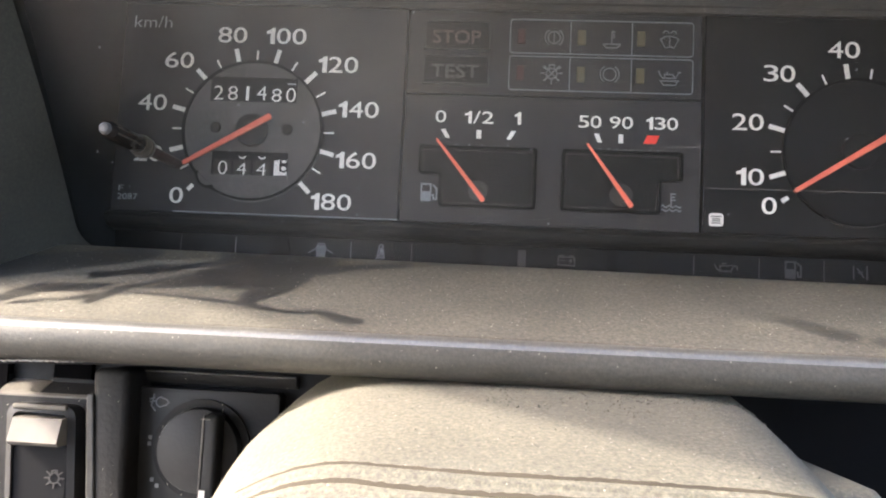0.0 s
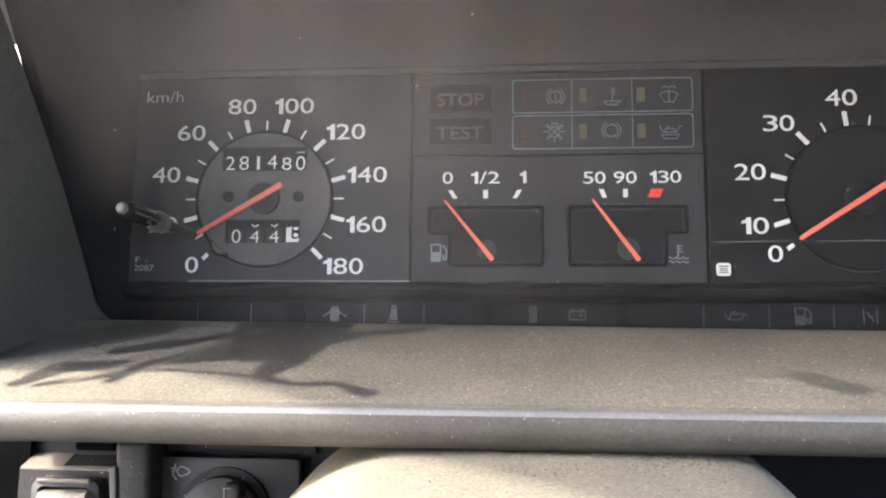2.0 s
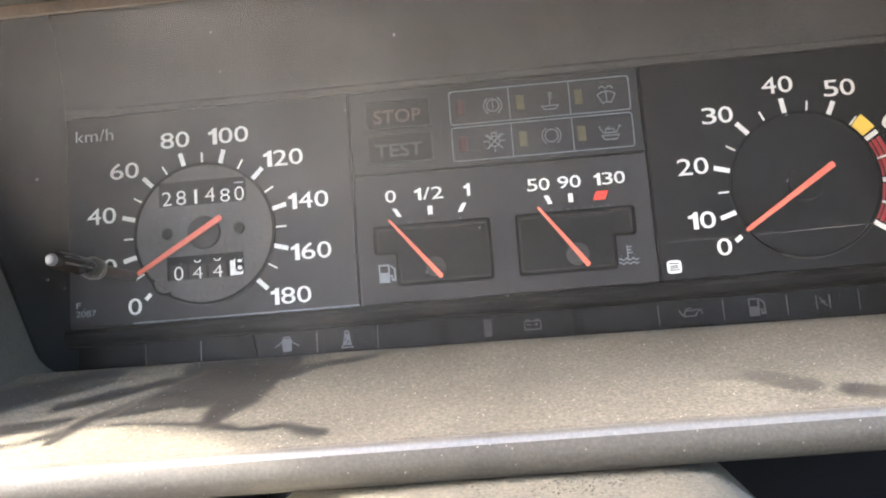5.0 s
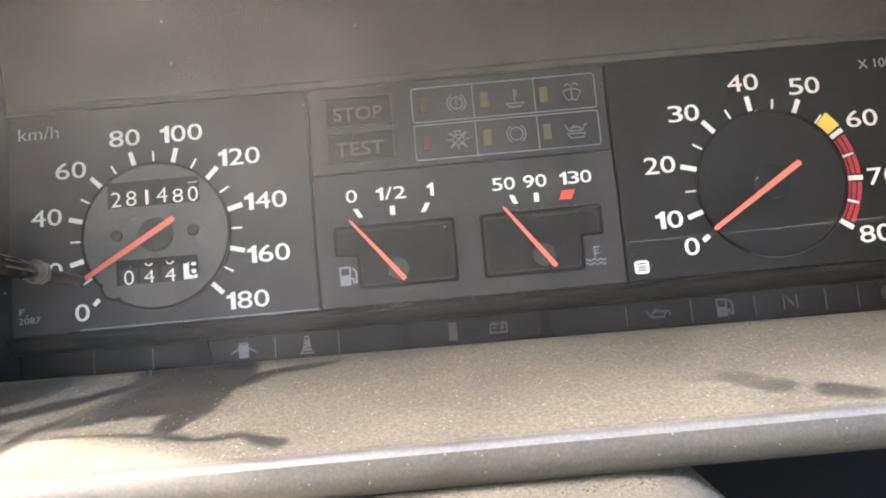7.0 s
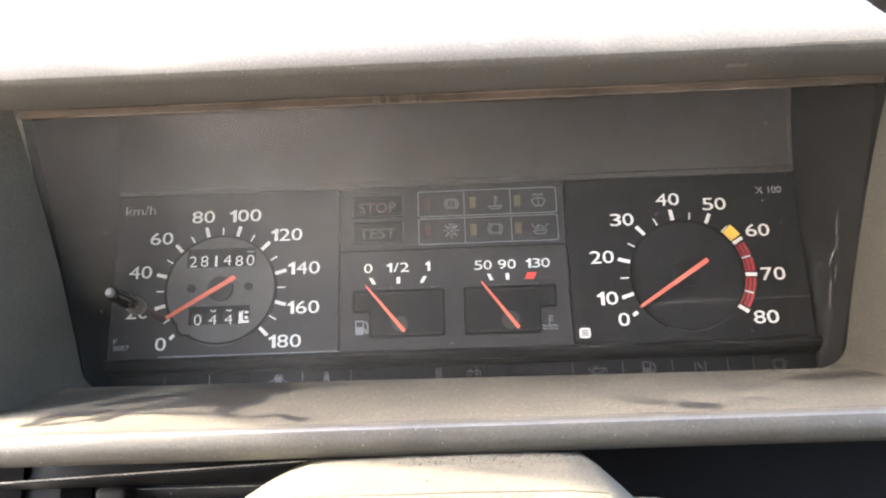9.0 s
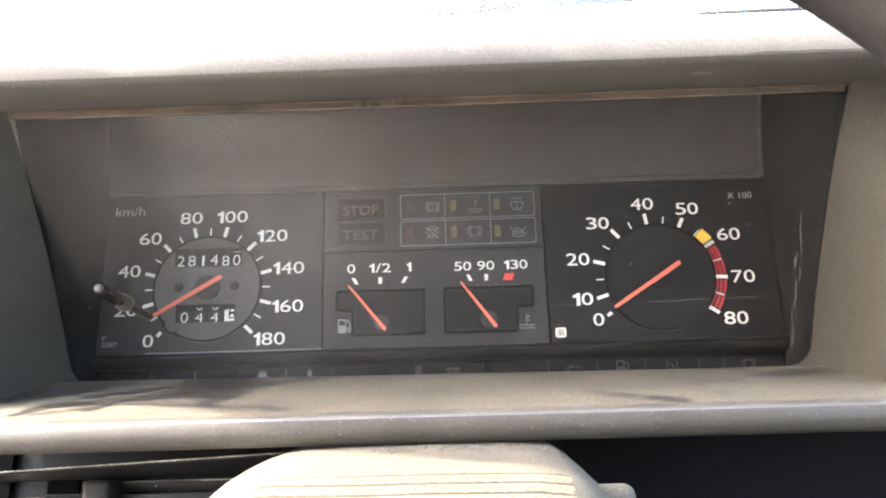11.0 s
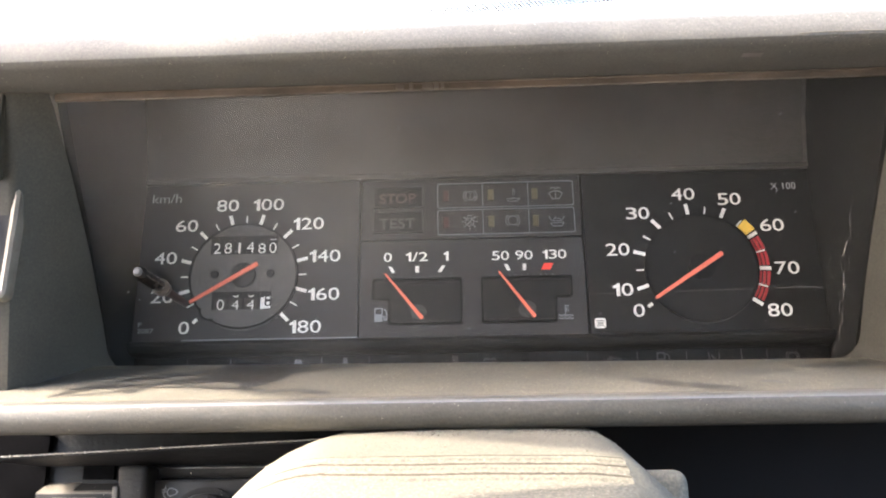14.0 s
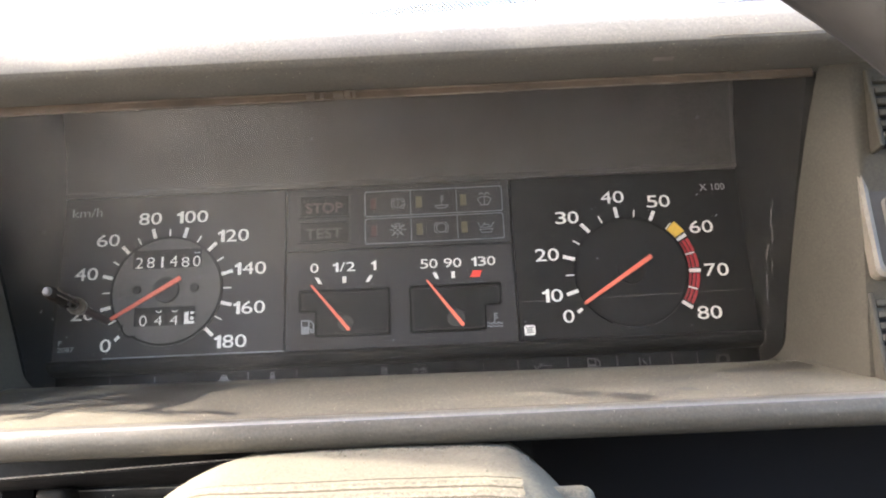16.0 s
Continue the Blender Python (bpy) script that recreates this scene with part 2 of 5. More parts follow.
M_FAINT = paint("faint_grey_print", (0.055, 0.053, 0.052))
M_STOP = paint("dull_red_print", (0.072, 0.045, 0.044))
M_OUTLINE = paint("outline_print", (0.185, 0.20, 0.22))
M_SYMBOL = paint("dim_symbol_print", (0.15, 0.155, 0.165))
M_NEEDLE = paint("orange_red_needle", (0.78, 0.16, 0.10), 0.45)
M_RED = paint("red_print", (0.37, 0.020, 0.025))
M_REDMARK = paint("bright_red_print", (0.85, 0.06, 0.04))
M_YELLOW = paint("yellow_print", (0.85, 0.55, 0.08))
M_LAMP_RED = paint("unlit_red_lamp", (0.05, 0.014, 0.015), 0.35)
M_LAMP_YELLOW = paint("unlit_yellow_lamp", (0.105, 0.092, 0.052), 0.35)
M_WHEELS = paint("counter_drum_black", (0.004, 0.004, 0.004), 0.9)
# near-black for raised strips that paint the shade of grooves and gaps
M_GROOVE = plastic("groove_shade_black", (0.003, 0.003, 0.003), 0.7, 700, 0.2, 0.2)
M_SCUFFED = plastic("scuffed_black_plastic", (0.045, 0.043, 0.039), 0.45, 350, 0.9, 0.75)
# near-black without gloss: the shade of gaps is put into the colour
M_DEEP = plastic("shade_black", (0.0040, 0.0040, 0.0044), 0.95, 500, 0.3, 0.3)
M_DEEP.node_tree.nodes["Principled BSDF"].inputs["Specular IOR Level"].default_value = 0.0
M_EDGE = plastic("bare_worn_edge", (0.26, 0.245, 0.22), 0.6, 350, 0.7, 0.8)
M_SMUDGE = plastic("hood_scuff", (0.19, 0.172, 0.165), 0.5, 500, 0.4, 0.5)
M_CRUMB = plastic("grey_grit", (0.15, 0.140, 0.115), 0.9, 600, 0.3, 0.6)
# dark brown of the cover's grooves: dirt and their shade in one colour
M_DIRT_SHADE = plastic("dirt_and_groove_shade", (0.060, 0.050, 0.034), 0.9, 900, 0.5, 0.3)
M_BROWN = plastic("brown_sealing_edge", (0.062, 0.044, 0.033), 0.6, 500, 0.4, 0.5, 0.14, (0.2, 0.15, 0.1))
M_BEAD = plastic("pale_bead", (0.115, 0.095, 0.078), 0.6, 700, 0.3, 0.4)
M_LENS = dusty_glass("instrument_window", 0.0075, 0.22, 3.8, 0.012)
M_SCREEN = dusty_glass("windscreen_glass", 0.03, 0.02)
M_KNOB = plastic("smoky_knob_plastic", (0.022, 0.017, 0.014), 0.22, 900, 0.05, 0.3)
M_KNOBTIP = paint("pale_knob_tip", (0.10, 0.097, 0.094), 0.4)
M_STEM = paint("reddish_stem", (0.035, 0.014, 0.011), 0.5)
M_SCUFF = dusty_glass("scuffed_plastic", 0.10, 0.4)
M_KNOBRIB = paint("moulded_rib", (0.14, 0.12, 0.10), 0.25)
M_COLLAR = paint("yellowed_collar", (0.075, 0.062, 0.045), 0.3, 0.4)
M_FRIT = paint("ceramic_black_border", (0.085, 0.068, 0.042), 0.9)
M_ROCKER = plastic("cream_switch_plastic", (0.22, 0.20, 0.172), 0.35, 400, 0.2, 0.2)
# pale, so that the unseen roof and back wall bounce light inside
M_CLOTH = plastic("pale_cabin_cloth", (0.58, 0.55, 0.50), 0.9, 900, 0.4, 0.1)
M_RIM = plastic("steering_wheel_black", (0.013, 0.0125, 0.0125), 0.55, 350, 0.6, 0.3)
M_GROUND = plastic("gravel_ground", (0.22, 0.20, 0.17), 0.9, 60, 0.8, 0.3)

for m_ in (M_FACE, M_TACH, M_STRIP, M_VOID, M_BOX, M_BOXTOP, M_GAUGE, M_DISC, M_GROOVE, M_CHEEK, M_LOWER, M_BLACK, M_RAIL):
    m_.node_tree.nodes["Principled BSDF"].inputs["Specular IOR Level"].default_value = 0.15

# ---- building helpers ----
BASE = {}


def rig(name, base, label, category, group="", lean=True):
    """A thing: an Empty at its base, in the panel's axes."""
    ob = new(name)
    ob.empty_display_size = 0.01
    ob.matrix_world = (LEAN if lean else Matrix()) @ Matrix.Translation(base)
    BASE[ob.name] = Vector(base)
    return tagged(ob, label, category, group)


def mesh_of(name, bm, base, material, smooth=False):
    bmesh.ops.translate(bm, verts=bm.verts, vec=-Vector(base))
    bmesh.ops.recalc_face_normals(bm, faces=bm.faces)
    me = bpy.data.meshes.new(name)
    bm.to_mesh(me)
    bm.free()
    me.materials.append(material)
    if smooth:
        me.polygons.foreach_set("use_smooth", [True] * len(me.polygons))
        me.set_sharp_from_angle(angle=radians(38))
    return me


def part(name, bm, material, parent, label="", smooth=False):
    """One mesh under a thing or under a part; bm is in the panel's axes."""
    base = BASE[parent.name]
    ob = new(name, mesh_of(name, bm, base, material, smooth))
    ob.parent = parent
    BASE[ob.name] = base
    return tagged(ob, label)


def solid(name, bm, material, base, label, category="", kind="", smooth=False, lean=True):
    """A thing of one mesh."""
    ob = new(name, mesh_of(name, bm, base, material, smooth))
    ob.matrix_world = (LEAN if lean else Matrix()) @ Matrix.Translation(base)
    BASE[ob.name] = Vector(base)
    return tagged(ob, label, category, "", kind)


def soften(bm, width, segments=2, sharp=30):
    edges = [e for e in bm.edges if len(e.link_faces) == 2 and e.calc_face_angle(0) > radians(sharp)]
    bmesh.ops.bevel(bm, geom=edges, offset=width, segments=segments, profile=0.5, affect="EDGES", clamp_overlap=True)
    return bm


def box(x0, x1, y0, y1, z0, z1, bevel=0.0, bm=None, segments=2):
    made = bmesh.new()
    bmesh.ops.create_cube(made, size=1.0, matrix=Matrix.Translation(((x0 + x1) / 2, (y0 + y1) / 2, (z0 + z1) / 2)) @ Matrix.Diagonal((x1 - x0, y1 - y0, z1 - z0, 1)))
    if bevel:
        soften(made, bevel, segments)
    return join(bm, made)


def join(bm, other):
    if bm is None:
        return other
    me = bpy.data.meshes.new("tmp")
    other.to_mesh(me)
    other.free()
    bm.from_mesh(me)
    bpy.data.meshes.remove(me)
    return bm


def prism(outline, y0, y1, bm=None, bevel=0.0):
    """A plate with an outline in x, z from y0 back to y1."""
    made = bmesh.new()
    front = [made.verts.new((x, y0, z)) for x, z in outline]
    back = [made.verts.new((x, y1, z)) for x, z in outline]
    made.faces.new(front), made.faces.new(back[::-1])
    for k in range(len(outline)):
        j = (k + 1) % len(outline)
        made.faces.new((front[k], back[k], back[j], front[j]))
    bmesh.ops.recalc_face_normals(made, faces=made.faces)
    if bevel:
        soften(made, bevel)
    return join(bm, made)


def swept(profile, xs, bm=None, cut=lambda x, y, z: (x, y, z)):
    """A closed profile in y, z carried along x."""
    made = bmesh.new()
    rings = [[made.verts.new(cut(x, y, z)) for y, z in profile] for x in xs]
    for a, b in zip(rings, rings[1:]):
        for k in range(len(profile)):
            j = (k + 1) % len(profile)
            made.faces.new((a[k], a[j], b[j], b[k]))
    made.faces.new(rings[0]), made.faces.new(rings[-1][::-1])
    return join(bm, made)


def rounded(x0, x1, z0, z1, r, steps=5):
    pts = []
    for cx, cz, a0 in ((x1 - r, z1 - r, 0), (x0 + r, z1 - r, 90), (x0 + r, z0 + r, 180), (x1 - r, z0 + r, 270)):
        for k in range(steps + 1):
            a = radians(a0 + 90 * k / steps)
            pts.append((cx + r * math.cos(a), cz + r * math.sin(a)))
    return pts


def circle(cx, cz, r, steps=40, a0=0.0, a1=360.0):
    full = abs(a1 - a0) >= 360
    return [(cx + r * math.cos(radians(a0 + (a1 - a0) * k / steps)), cz + r * math.sin(radians(a0 + (a1 - a0) * k / steps))) for k in range(steps if full else steps + 1)]


def ring(cx, cz, r0, r1, y0, y1, bm=None, steps=72, a0=0.0, a1=360.0):
    """A flat ring, or a piece of one."""
    made = bmesh.new()
    full = abs(a1 - a0) >= 360
    rows = []
    for k in range(steps if full else steps + 1):
        a = radians(a0 + (a1 - a0) * k / steps)
        c, s = math.cos(a), math.sin(a)
        rows.append([made.verts.new((cx + r * c, y, cz + r * s)) for r, y in ((r0, y0), (r1, y0), (r1, y1), (r0, y1))])
    for k in range(len(rows) - (0 if full else 1)):
        a, b = rows[k], rows[(k + 1) % len(rows)]
        for i in range(4):
            j = (i + 1) % 4
            made.faces.new((a[i], a[j], b[j], b[i]))
    if not full:
        made.faces.new(rows[0]), made.faces.new(rows[-1][::-1])
    return join(bm, made)


def strokes(lines, width, y, bm=None, deep=0.0002):
    """Thin printed lines through points in x, z."""
    made = bmesh.new()
    for pts in lines:
        for (x0, z0), (x1, z1) in zip(pts, pts[1:]):
            d = Vector((x1 - x0, z1 - z0))
            if d.length < 1e-7:
                continue
            d = d.normalized() * width / 2
            q = [(x0 - d.x - d.y, z0 - d.y + d.x), (x0 - d.x + d.y, z0 - d.y - d.x), (x1 + d.x + d.y, z1 + d.y - d.x), (x1 + d.x - d.y, z1 + d.y + d.x)]
            v = [made.verts.new((a, y, b)) for a, b in q] + [made.verts.new((a, y + deep, b)) for a, b in q]
            for f in ((0, 1, 2, 3), (7, 6, 5, 4), (0, 4, 5, 1), (1, 5, 6, 2), (2, 6, 7, 3), (3, 7, 4, 0)):
                made.faces.new([v[k] for k in f])
    return join(bm, made)


def lettering(body, cx, cz, height, width, y, bold=0.0, lean=0.0):
    """Built-in letters fitted into a box on the dial face."""
    cu = bpy.data.curves.new("letters", "FONT")
    cu.body, cu.offset, cu.extrude, cu.resolution_u = body, bold, 0.02, 4
    ob = new("letters", cu)
    me = bpy.data.meshes.new_from_object(ob.evaluated_get(bpy.context.evaluated_depsgraph_get()))
    bpy.data.objects.remove(ob)
    bpy.data.curves.remove(cu)
    bm = bmesh.new()
    bm.from_mesh(me)
    bpy.data.meshes.remove(me)
    xs, zs = [v.co.x for v in bm.verts], [v.co.y for v in bm.verts]
    bx, bz, w, h = (min(xs) + max(xs)) / 2, (min(zs) + max(zs)) / 2, max(xs) - min(xs), max(zs) - min(zs)
    for v in bm.verts:
        u, q, d = (v.co.x - bx) / w * width, (v.co.y - bz) / h * height, v.co.z
        v.co = (cx + u + lean * q, y - d * 0.004, cz + q)
    return bm


def numeral(body, cx, cz, height, width, y, bold=0.001):
    """Digits set side by side in a box; the 1 has a flag."""
    share = {"1": 0.60, "/": 0.62}
    spans = [share.get(ch, 1.0) for ch in body]
    unit = width / (sum(spans) + 0.13 * (len(body) - 1))
    bm, x = None, cx - width / 2
    for ch, span in zip(body, spans):
        w = span * unit
        if ch == "1":
            stem = 0.0017 * height / 0.0062
            r, top, foot = x + w, cz + height / 2, cz - height / 2
            bm = prism([(r - stem, foot), (r, foot), (r, top), (r - stem * 0.75, top), (r - stem * 1.1, top - height * 0.13), (x, top - height * 0.20), (x, top - height * 0.37), (r - stem, top - height * 0.33)], y - 0.0001, y + 0.0003, bm)
        else:
            bm = join(bm, lettering(ch, x + w / 2, cz, height, w, y, bold))
        x += w + 0.13 * unit
    return bm


# ---- dashboard ----
dash = rig("dashboard", LEDGE_BASE, "dusty dark grey plastic car dashboard around the instruments", "dashboard")
def ridge(a):
    """The rounded front edge, at an angle from its top towards the driver."""
    return 0.2588 - 0.0060 * math.sin(radians(a)), 0.9002 + 0.0060 * math.cos(radians(a))


LEDGE = [(0.345, 0.9290), (0.325, 0.9292), (0.3190, 0.9284), (0.3120, 0.9257), (0.2915, 0.9182), (0.2640, 0.9086)] + [ridge(a) for a in (8, 15, 22, 31)] + [(0.2585, 0.8985), (0.2640, 0.9000), (0.345, 0.9040)]
CREST = [ridge(a) for a in range(30, 64, 3)] + [(0.2560, 0.9022), (0.2590, 0.9040)]
LIP = [ridge(a) for a in range(63, 187, 6)] + [(0.2620, 0.8948), (0.2625, 0.8990), (0.2575, 0.9010)]
LEFT_END, RIGHT_END = -0.204, 0.42
ALONG = [LEFT_END + (RIGHT_END - LEFT_END) * k / 48 for k in range(49)]


def ledge_tilt(x, y, z):
    """The back of the ledge stands a little higher at the driver's door."""
    return x, y, z - 0.008 * x * min(1.0, max(0.0, (y - 0.285) / 0.035)) * (z > 0.906)


part("ledge", swept(LEDGE, ALONG, None, ledge_tilt), M_LEDGE, dash, "dusty ledge with darker streaks and painted corner shade", True)
# dark sheet that puts the shade below the ledge into colour
part("underside", swept([(0.2630, 0.8990), (0.2630, 0.8978), (0.3000, 0.9005), (0.3460, 0.9025), (0.3460, 0.9038)], [LEFT_END, RIGHT_END]), M_VOID, dash, "black sheet painted for the shade under the ledge")
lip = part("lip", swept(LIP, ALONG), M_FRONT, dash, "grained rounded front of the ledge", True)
part("crest", swept(CREST, ALONG), M_LIP, lip, "glossier upper edge for the highlight line", True)

# underside rising to the hollow over the instruments, a crease at the front, a steep lit bevel, then the top
HOOD = [(0.3620, 1.0740), (0.3340, 1.0780), (0.2620, 1.0345), (0.2590, 1.0305), (0.2540, 1.0299), (0.2480, 1.0285), (0.2400, 1.0272), (0.2300, 1.0264), (0.2270, 1.0267), (0.2256, 1.0276), (0.2252, 1.0288),
        (0.2255, 1.0320), (0.2263, 1.0362), (0.2275, 1.0386), (0.2330, 1.0443), (0.2400, 1.0511), (0.2445, 1.0542), (0.2600, 1.0605), (0.3000, 1.0730), (0.3450, 1.0885), (0.3900, 1.0970), (0.4800, 1.1120), (0.4800, 1.0980)]
part("hood", swept(HOOD, [-0.36 + 0.78 * k / 50 for k in range(51)]), M_HOOD, dash, "rounded dusty binnacle hood", True)
part("scuff", swept([(0.2352, 1.02675), (0.2386, 1.02705), (0.2386, 1.02725), (0.2352, 1.02695)], [0.1003, 0.1040, 0.1078]), M_SMUDGE, dash, "faint pale scuff under the hood")
part("pale_crease", swept([(0.22520, 1.0287), (0.22520, 1.0283), (0.2257, 1.0282), (0.2257, 1.0287)], [0.118 + 0.18 * k / 90 for k in range(91)], None, lambda x, y, z: (x, y - 0.00008 - 0.00004 * math.sin(x * 900), z + 0.0001 * math.sin(x * 410))), M_WORN_LIT, dash, "pale line along the hood's edge")


def on_window(x, z, off=0.0004):
    """A point on the sloping instrument window."""
    return Vector((x, 0.2560 + (1.0285 - z) / (1.0285 - 0.9265) * 0.0785 - off, z))


def side_block(sign, edge, front):
    """The cheek beside the instruments: from the bowed edge of the window, with a rounded foot, it flares towards the driver; its front carries the vents."""
    bm = bmesh.new()
    last_x, last_z = edge[-1]
    r = 0.0085
    foot = [(last_x - sign * r * (1 - math.cos(radians(a))), last_z - r * math.sin(radians(a))) for a in range(15, 91, 15)]
    far = RIGHT_END if sign > 0 else LEFT_END
    rows = []
    for x, z in edge + foot:
        k = min(1.0, max(0.0, (1.0300 - z) / (1.0300 - last_z)))
        q = Vector(front[0]).lerp(Vector(front[1]), k)
        p = on_window(x, z, 0.0008)
        lip = p.lerp(q, 0.07) + Vector((sign * 0.0002, 0, 0))
        near = q + (p - q).normalized() * 0.0022
        turn_ = q + Vector((sign * 0.0022, 0, 0))
        rows.append([bm.verts.new(v) for v in (p + Vector((sign * 0.0006, 0.0006, 0)), p, lip, near, q.lerp((near + turn_) / 2, 0.35), turn_, Vector((far, q.y, q.z)), Vector((far, p.y + 0.004, p.z)))])
    for a, b in zip(rows, rows[1:]):
        for k in range(8):
            j = (k + 1) % 8
            bm.faces.new((a[k], a[j], b[j], b[k]))
    bm.faces.new(rows[0]), bm.faces.new(rows[-1][::-1])
    return bm


part("side_panel", side_block(-1, [(-0.1722, 1.0310), (-0.1712, 1.0250), (-0.1702, 1.0150), (-0.1693, 1.0050), (-0.1684, 0.9900), (-0.1678, 0.9750), (-0.1678, 0.9630), (-0.1680, 0.9520), (-0.1684, 0.9380)],
                              ((-0.1840, 0.2500, 1.0320), (-0.1840, 0.2775, 0.9090))), M_CHEEK, dash, "olive grey side cheek of the binnacle", True)
part("side_panel", side_block(1, [(0.1682, 1.0310), (0.1672, 1.0250), (0.1662, 1.0150), (0.1655, 1.0050), (0.1650, 0.9900), (0.1648, 0.9750), (0.1649, 0.9630), (0.1652, 0.9520), (0.1660, 0.9380)],
                              ((0.1800, 0.2500, 1.0320), (0.1755, 0.2775, 0.9090))), M_CHEEK, dash, "olive grey side cheek of the binnacle", True)

# ---- instrument cluster ----
FACE = 0.35
PRINT = FACE - 0.0003
cluster = rig("instrument_cluster", (0, FACE, 0.93), "black car instrument cluster with white dial markings, no lamps lit", "instrument cluster")
part("housing", box(-0.175, 0.170, FACE + 0.009, FACE + 0.03, 0.925, 1.045, 0.001), M_BOX, cluster)
# ceiling and side walls of the box behind the window
part("box_ceiling", swept([(0.2590, 1.0300), (0.3320, 1.0745), (0.3320, 1.0765), (0.2590, 1.0320)], [-0.1725, 0.1665]), M_BOX, cluster, "dark ceiling of the instrument box")
part("upper_panel", swept([(0.3480, 1.0280), (0.3478, 1.0300), (0.3486, 1.0312), (0.3470, 1.0400), (0.3430, 1.0530), (0.3370, 1.0670), (0.3325, 1.0760), (0.3355, 1.0762), (0.3560, 1.0450), (0.3560, 1.0280)], [-0.1705, 0.1645]), M_BOXTOP, cluster, "dark panel rising above the dials", True)
part("panel_edge", swept([(0.3478, 1.0290), (0.3485, 1.0312), (0.3428, 1.0530), (0.3323, 1.0755), (0.3345, 1.0755), (0.3500, 1.0530), (0.3520, 1.0290)], [0.1634, 0.1652]), M_DISC, cluster, "pale upright edge of the upper panel")
for sign in (-1, 1):
    x = -0.1725 if sign < 0 else 0.1660
    part("box_side", swept([(0.2600, 1.0320), (0.3345, 0.9290), (0.3600, 0.9250), (0.3600, 1.0740), (0.3320, 1.0775)], [x, x + 0.004]), M_BOXSIDE, cluster, "black side wall of the instrument box")
LS, RS, D1, D2, ZB, ZT, ZH = -0.1705, 0.1645, -0.0580, 0.0525, 0.9465, 1.0282, 0.9955
for x0, x1, z0, z1, nm in ((LS, D1 - 0.0004, ZB, ZT, "speedometer_plate"), (D1 + 0.0004, D2 - 0.0004, ZB, ZH - 0.0003, "gauge_plate"), (D2 + 0.0004, RS, ZB, ZT, "tachometer_plate")):
    part(nm, box(x0, x1, FACE, FACE + 0.006, z0, z1, 0.0004), M_TACH if x0 > 0 else M_FACE, cluster)
part("warning_plate", box(D1 + 0.0004, D2 - 0.0004, FACE + 0.0008, FACE + 0.006, ZH + 0.0003, ZT, 0.0004), M_FACE, cluster)
part("lower_edge_line", box(-0.144, D1, PRINT - 0.0003, FACE, 0.9467, 0.9472), M_OUTLINE, cluster, "thin pale line along the plate's foot")
part("foot_roll", swept([(0.3560, 0.9397), (0.3520, 0.9398), (0.3482, 0.9406), (0.3460, 0.9420), (0.3450, 0.9438), (0.3456, 0.9452), (0.3472, 0.9461), (0.3595, 0.9461), (0.3595, 0.9397)], [LS, RS]), M_GAUGE, cluster, "", True)
part("legend_strip", swept([(0.3560, 0.9240), (0.3560, 0.9398), (0.3595, 0.9398), (0.3595, 0.9240)], [LS, RS]), M_STRIP, cluster, "dark strip with small warning symbols")


def polar(c, r, a):
    return c[0] + r * math.cos(radians(a)), c[1] + r * math.sin(radians(a))


def tick(c, a, r0, r1, w, bm=None):
    return strokes([[polar(c, r0 + w / 2, a), polar(c, r1 - w / 2, a)]], w, PRINT, bm, 0.0003)


SPEEDO, TACHO = (-0.1155, 0.979), (0.108, 0.978)
DISC = 0.0262
for c, material, nm in ((SPEEDO, M_DISC, "speedometer_disc"), (TACHO, M_TACH, "tachometer_disc")):
    part(nm, prism(circle(*c, DISC, 72), PRINT - 0.0004, FACE + 0.001), material, cluster)
    # raised black ring paints the shade at the sunk disc's edge
    part("dial_rim", ring(*c, DISC, DISC + 0.0010, PRINT - 0.0011, FACE + 0.001), M_GROOVE, cluster)
for k in range(10):
    a = 225 - 30 * k
    r0, r1, w = (0.0305, 0.0333, 0.0015) if k == 0 else (0.0272, 0.0328, 0.0017)
    part("tick_mark", tick(SPEEDO, a, r0, r1, w), M_PRINT, cluster)
    if k < 9:
        part("tick_mark", tick(SPEEDO, a - 15, 0.0274, 0.0313, 0.0006), M_PRINT, cluster)
STEP = 100.0 / 3
for k in range(9):
    a = 231.33 - STEP * k if k else 215.0
    part("tick_mark", tick(TACHO, a, 0.0303 if k == 0 else 0.0272, 0.0330, 0.0016 if k == 0 else 0.0017), M_PRINT, cluster)
    if 0 < k < 5:
        part("tick_mark", tick(TACHO, a - STEP / 2, 0.0275, 0.0312, 0.0006), M_PRINT, cluster)
part("tick_mark", tick(TACHO, 64.7 - 17.5, 0.0275, 0.0318, 0.0006), M_PRINT, cluster)
part("yellow_zone", ring(*TACHO, 0.0274, 0.0334, PRINT, FACE, None, 8, 34.5, 46), M_YELLOW, cluster, "yellow band before the red zone")
for a0, a1 in ((15.6, 28.0), (0.8, 13.4), (-17.6, -4.8), (-32.2, -19.8)):
    for r0, r1 in ((0.0273, 0.0286), (0.0292, 0.0305), (0.0311, 0.0325)):
        part("red_zone", ring(*TACHO, r0, r1, PRINT, FACE, None, 8, a0, a1), M_RED, cluster, "dull red band of the rev counter")
for a in (14.6, -18.7):
    part("tick_mark", tick(TACHO, a, 0.0275, 0.0320, 0.0007), M_PRINT, cluster)

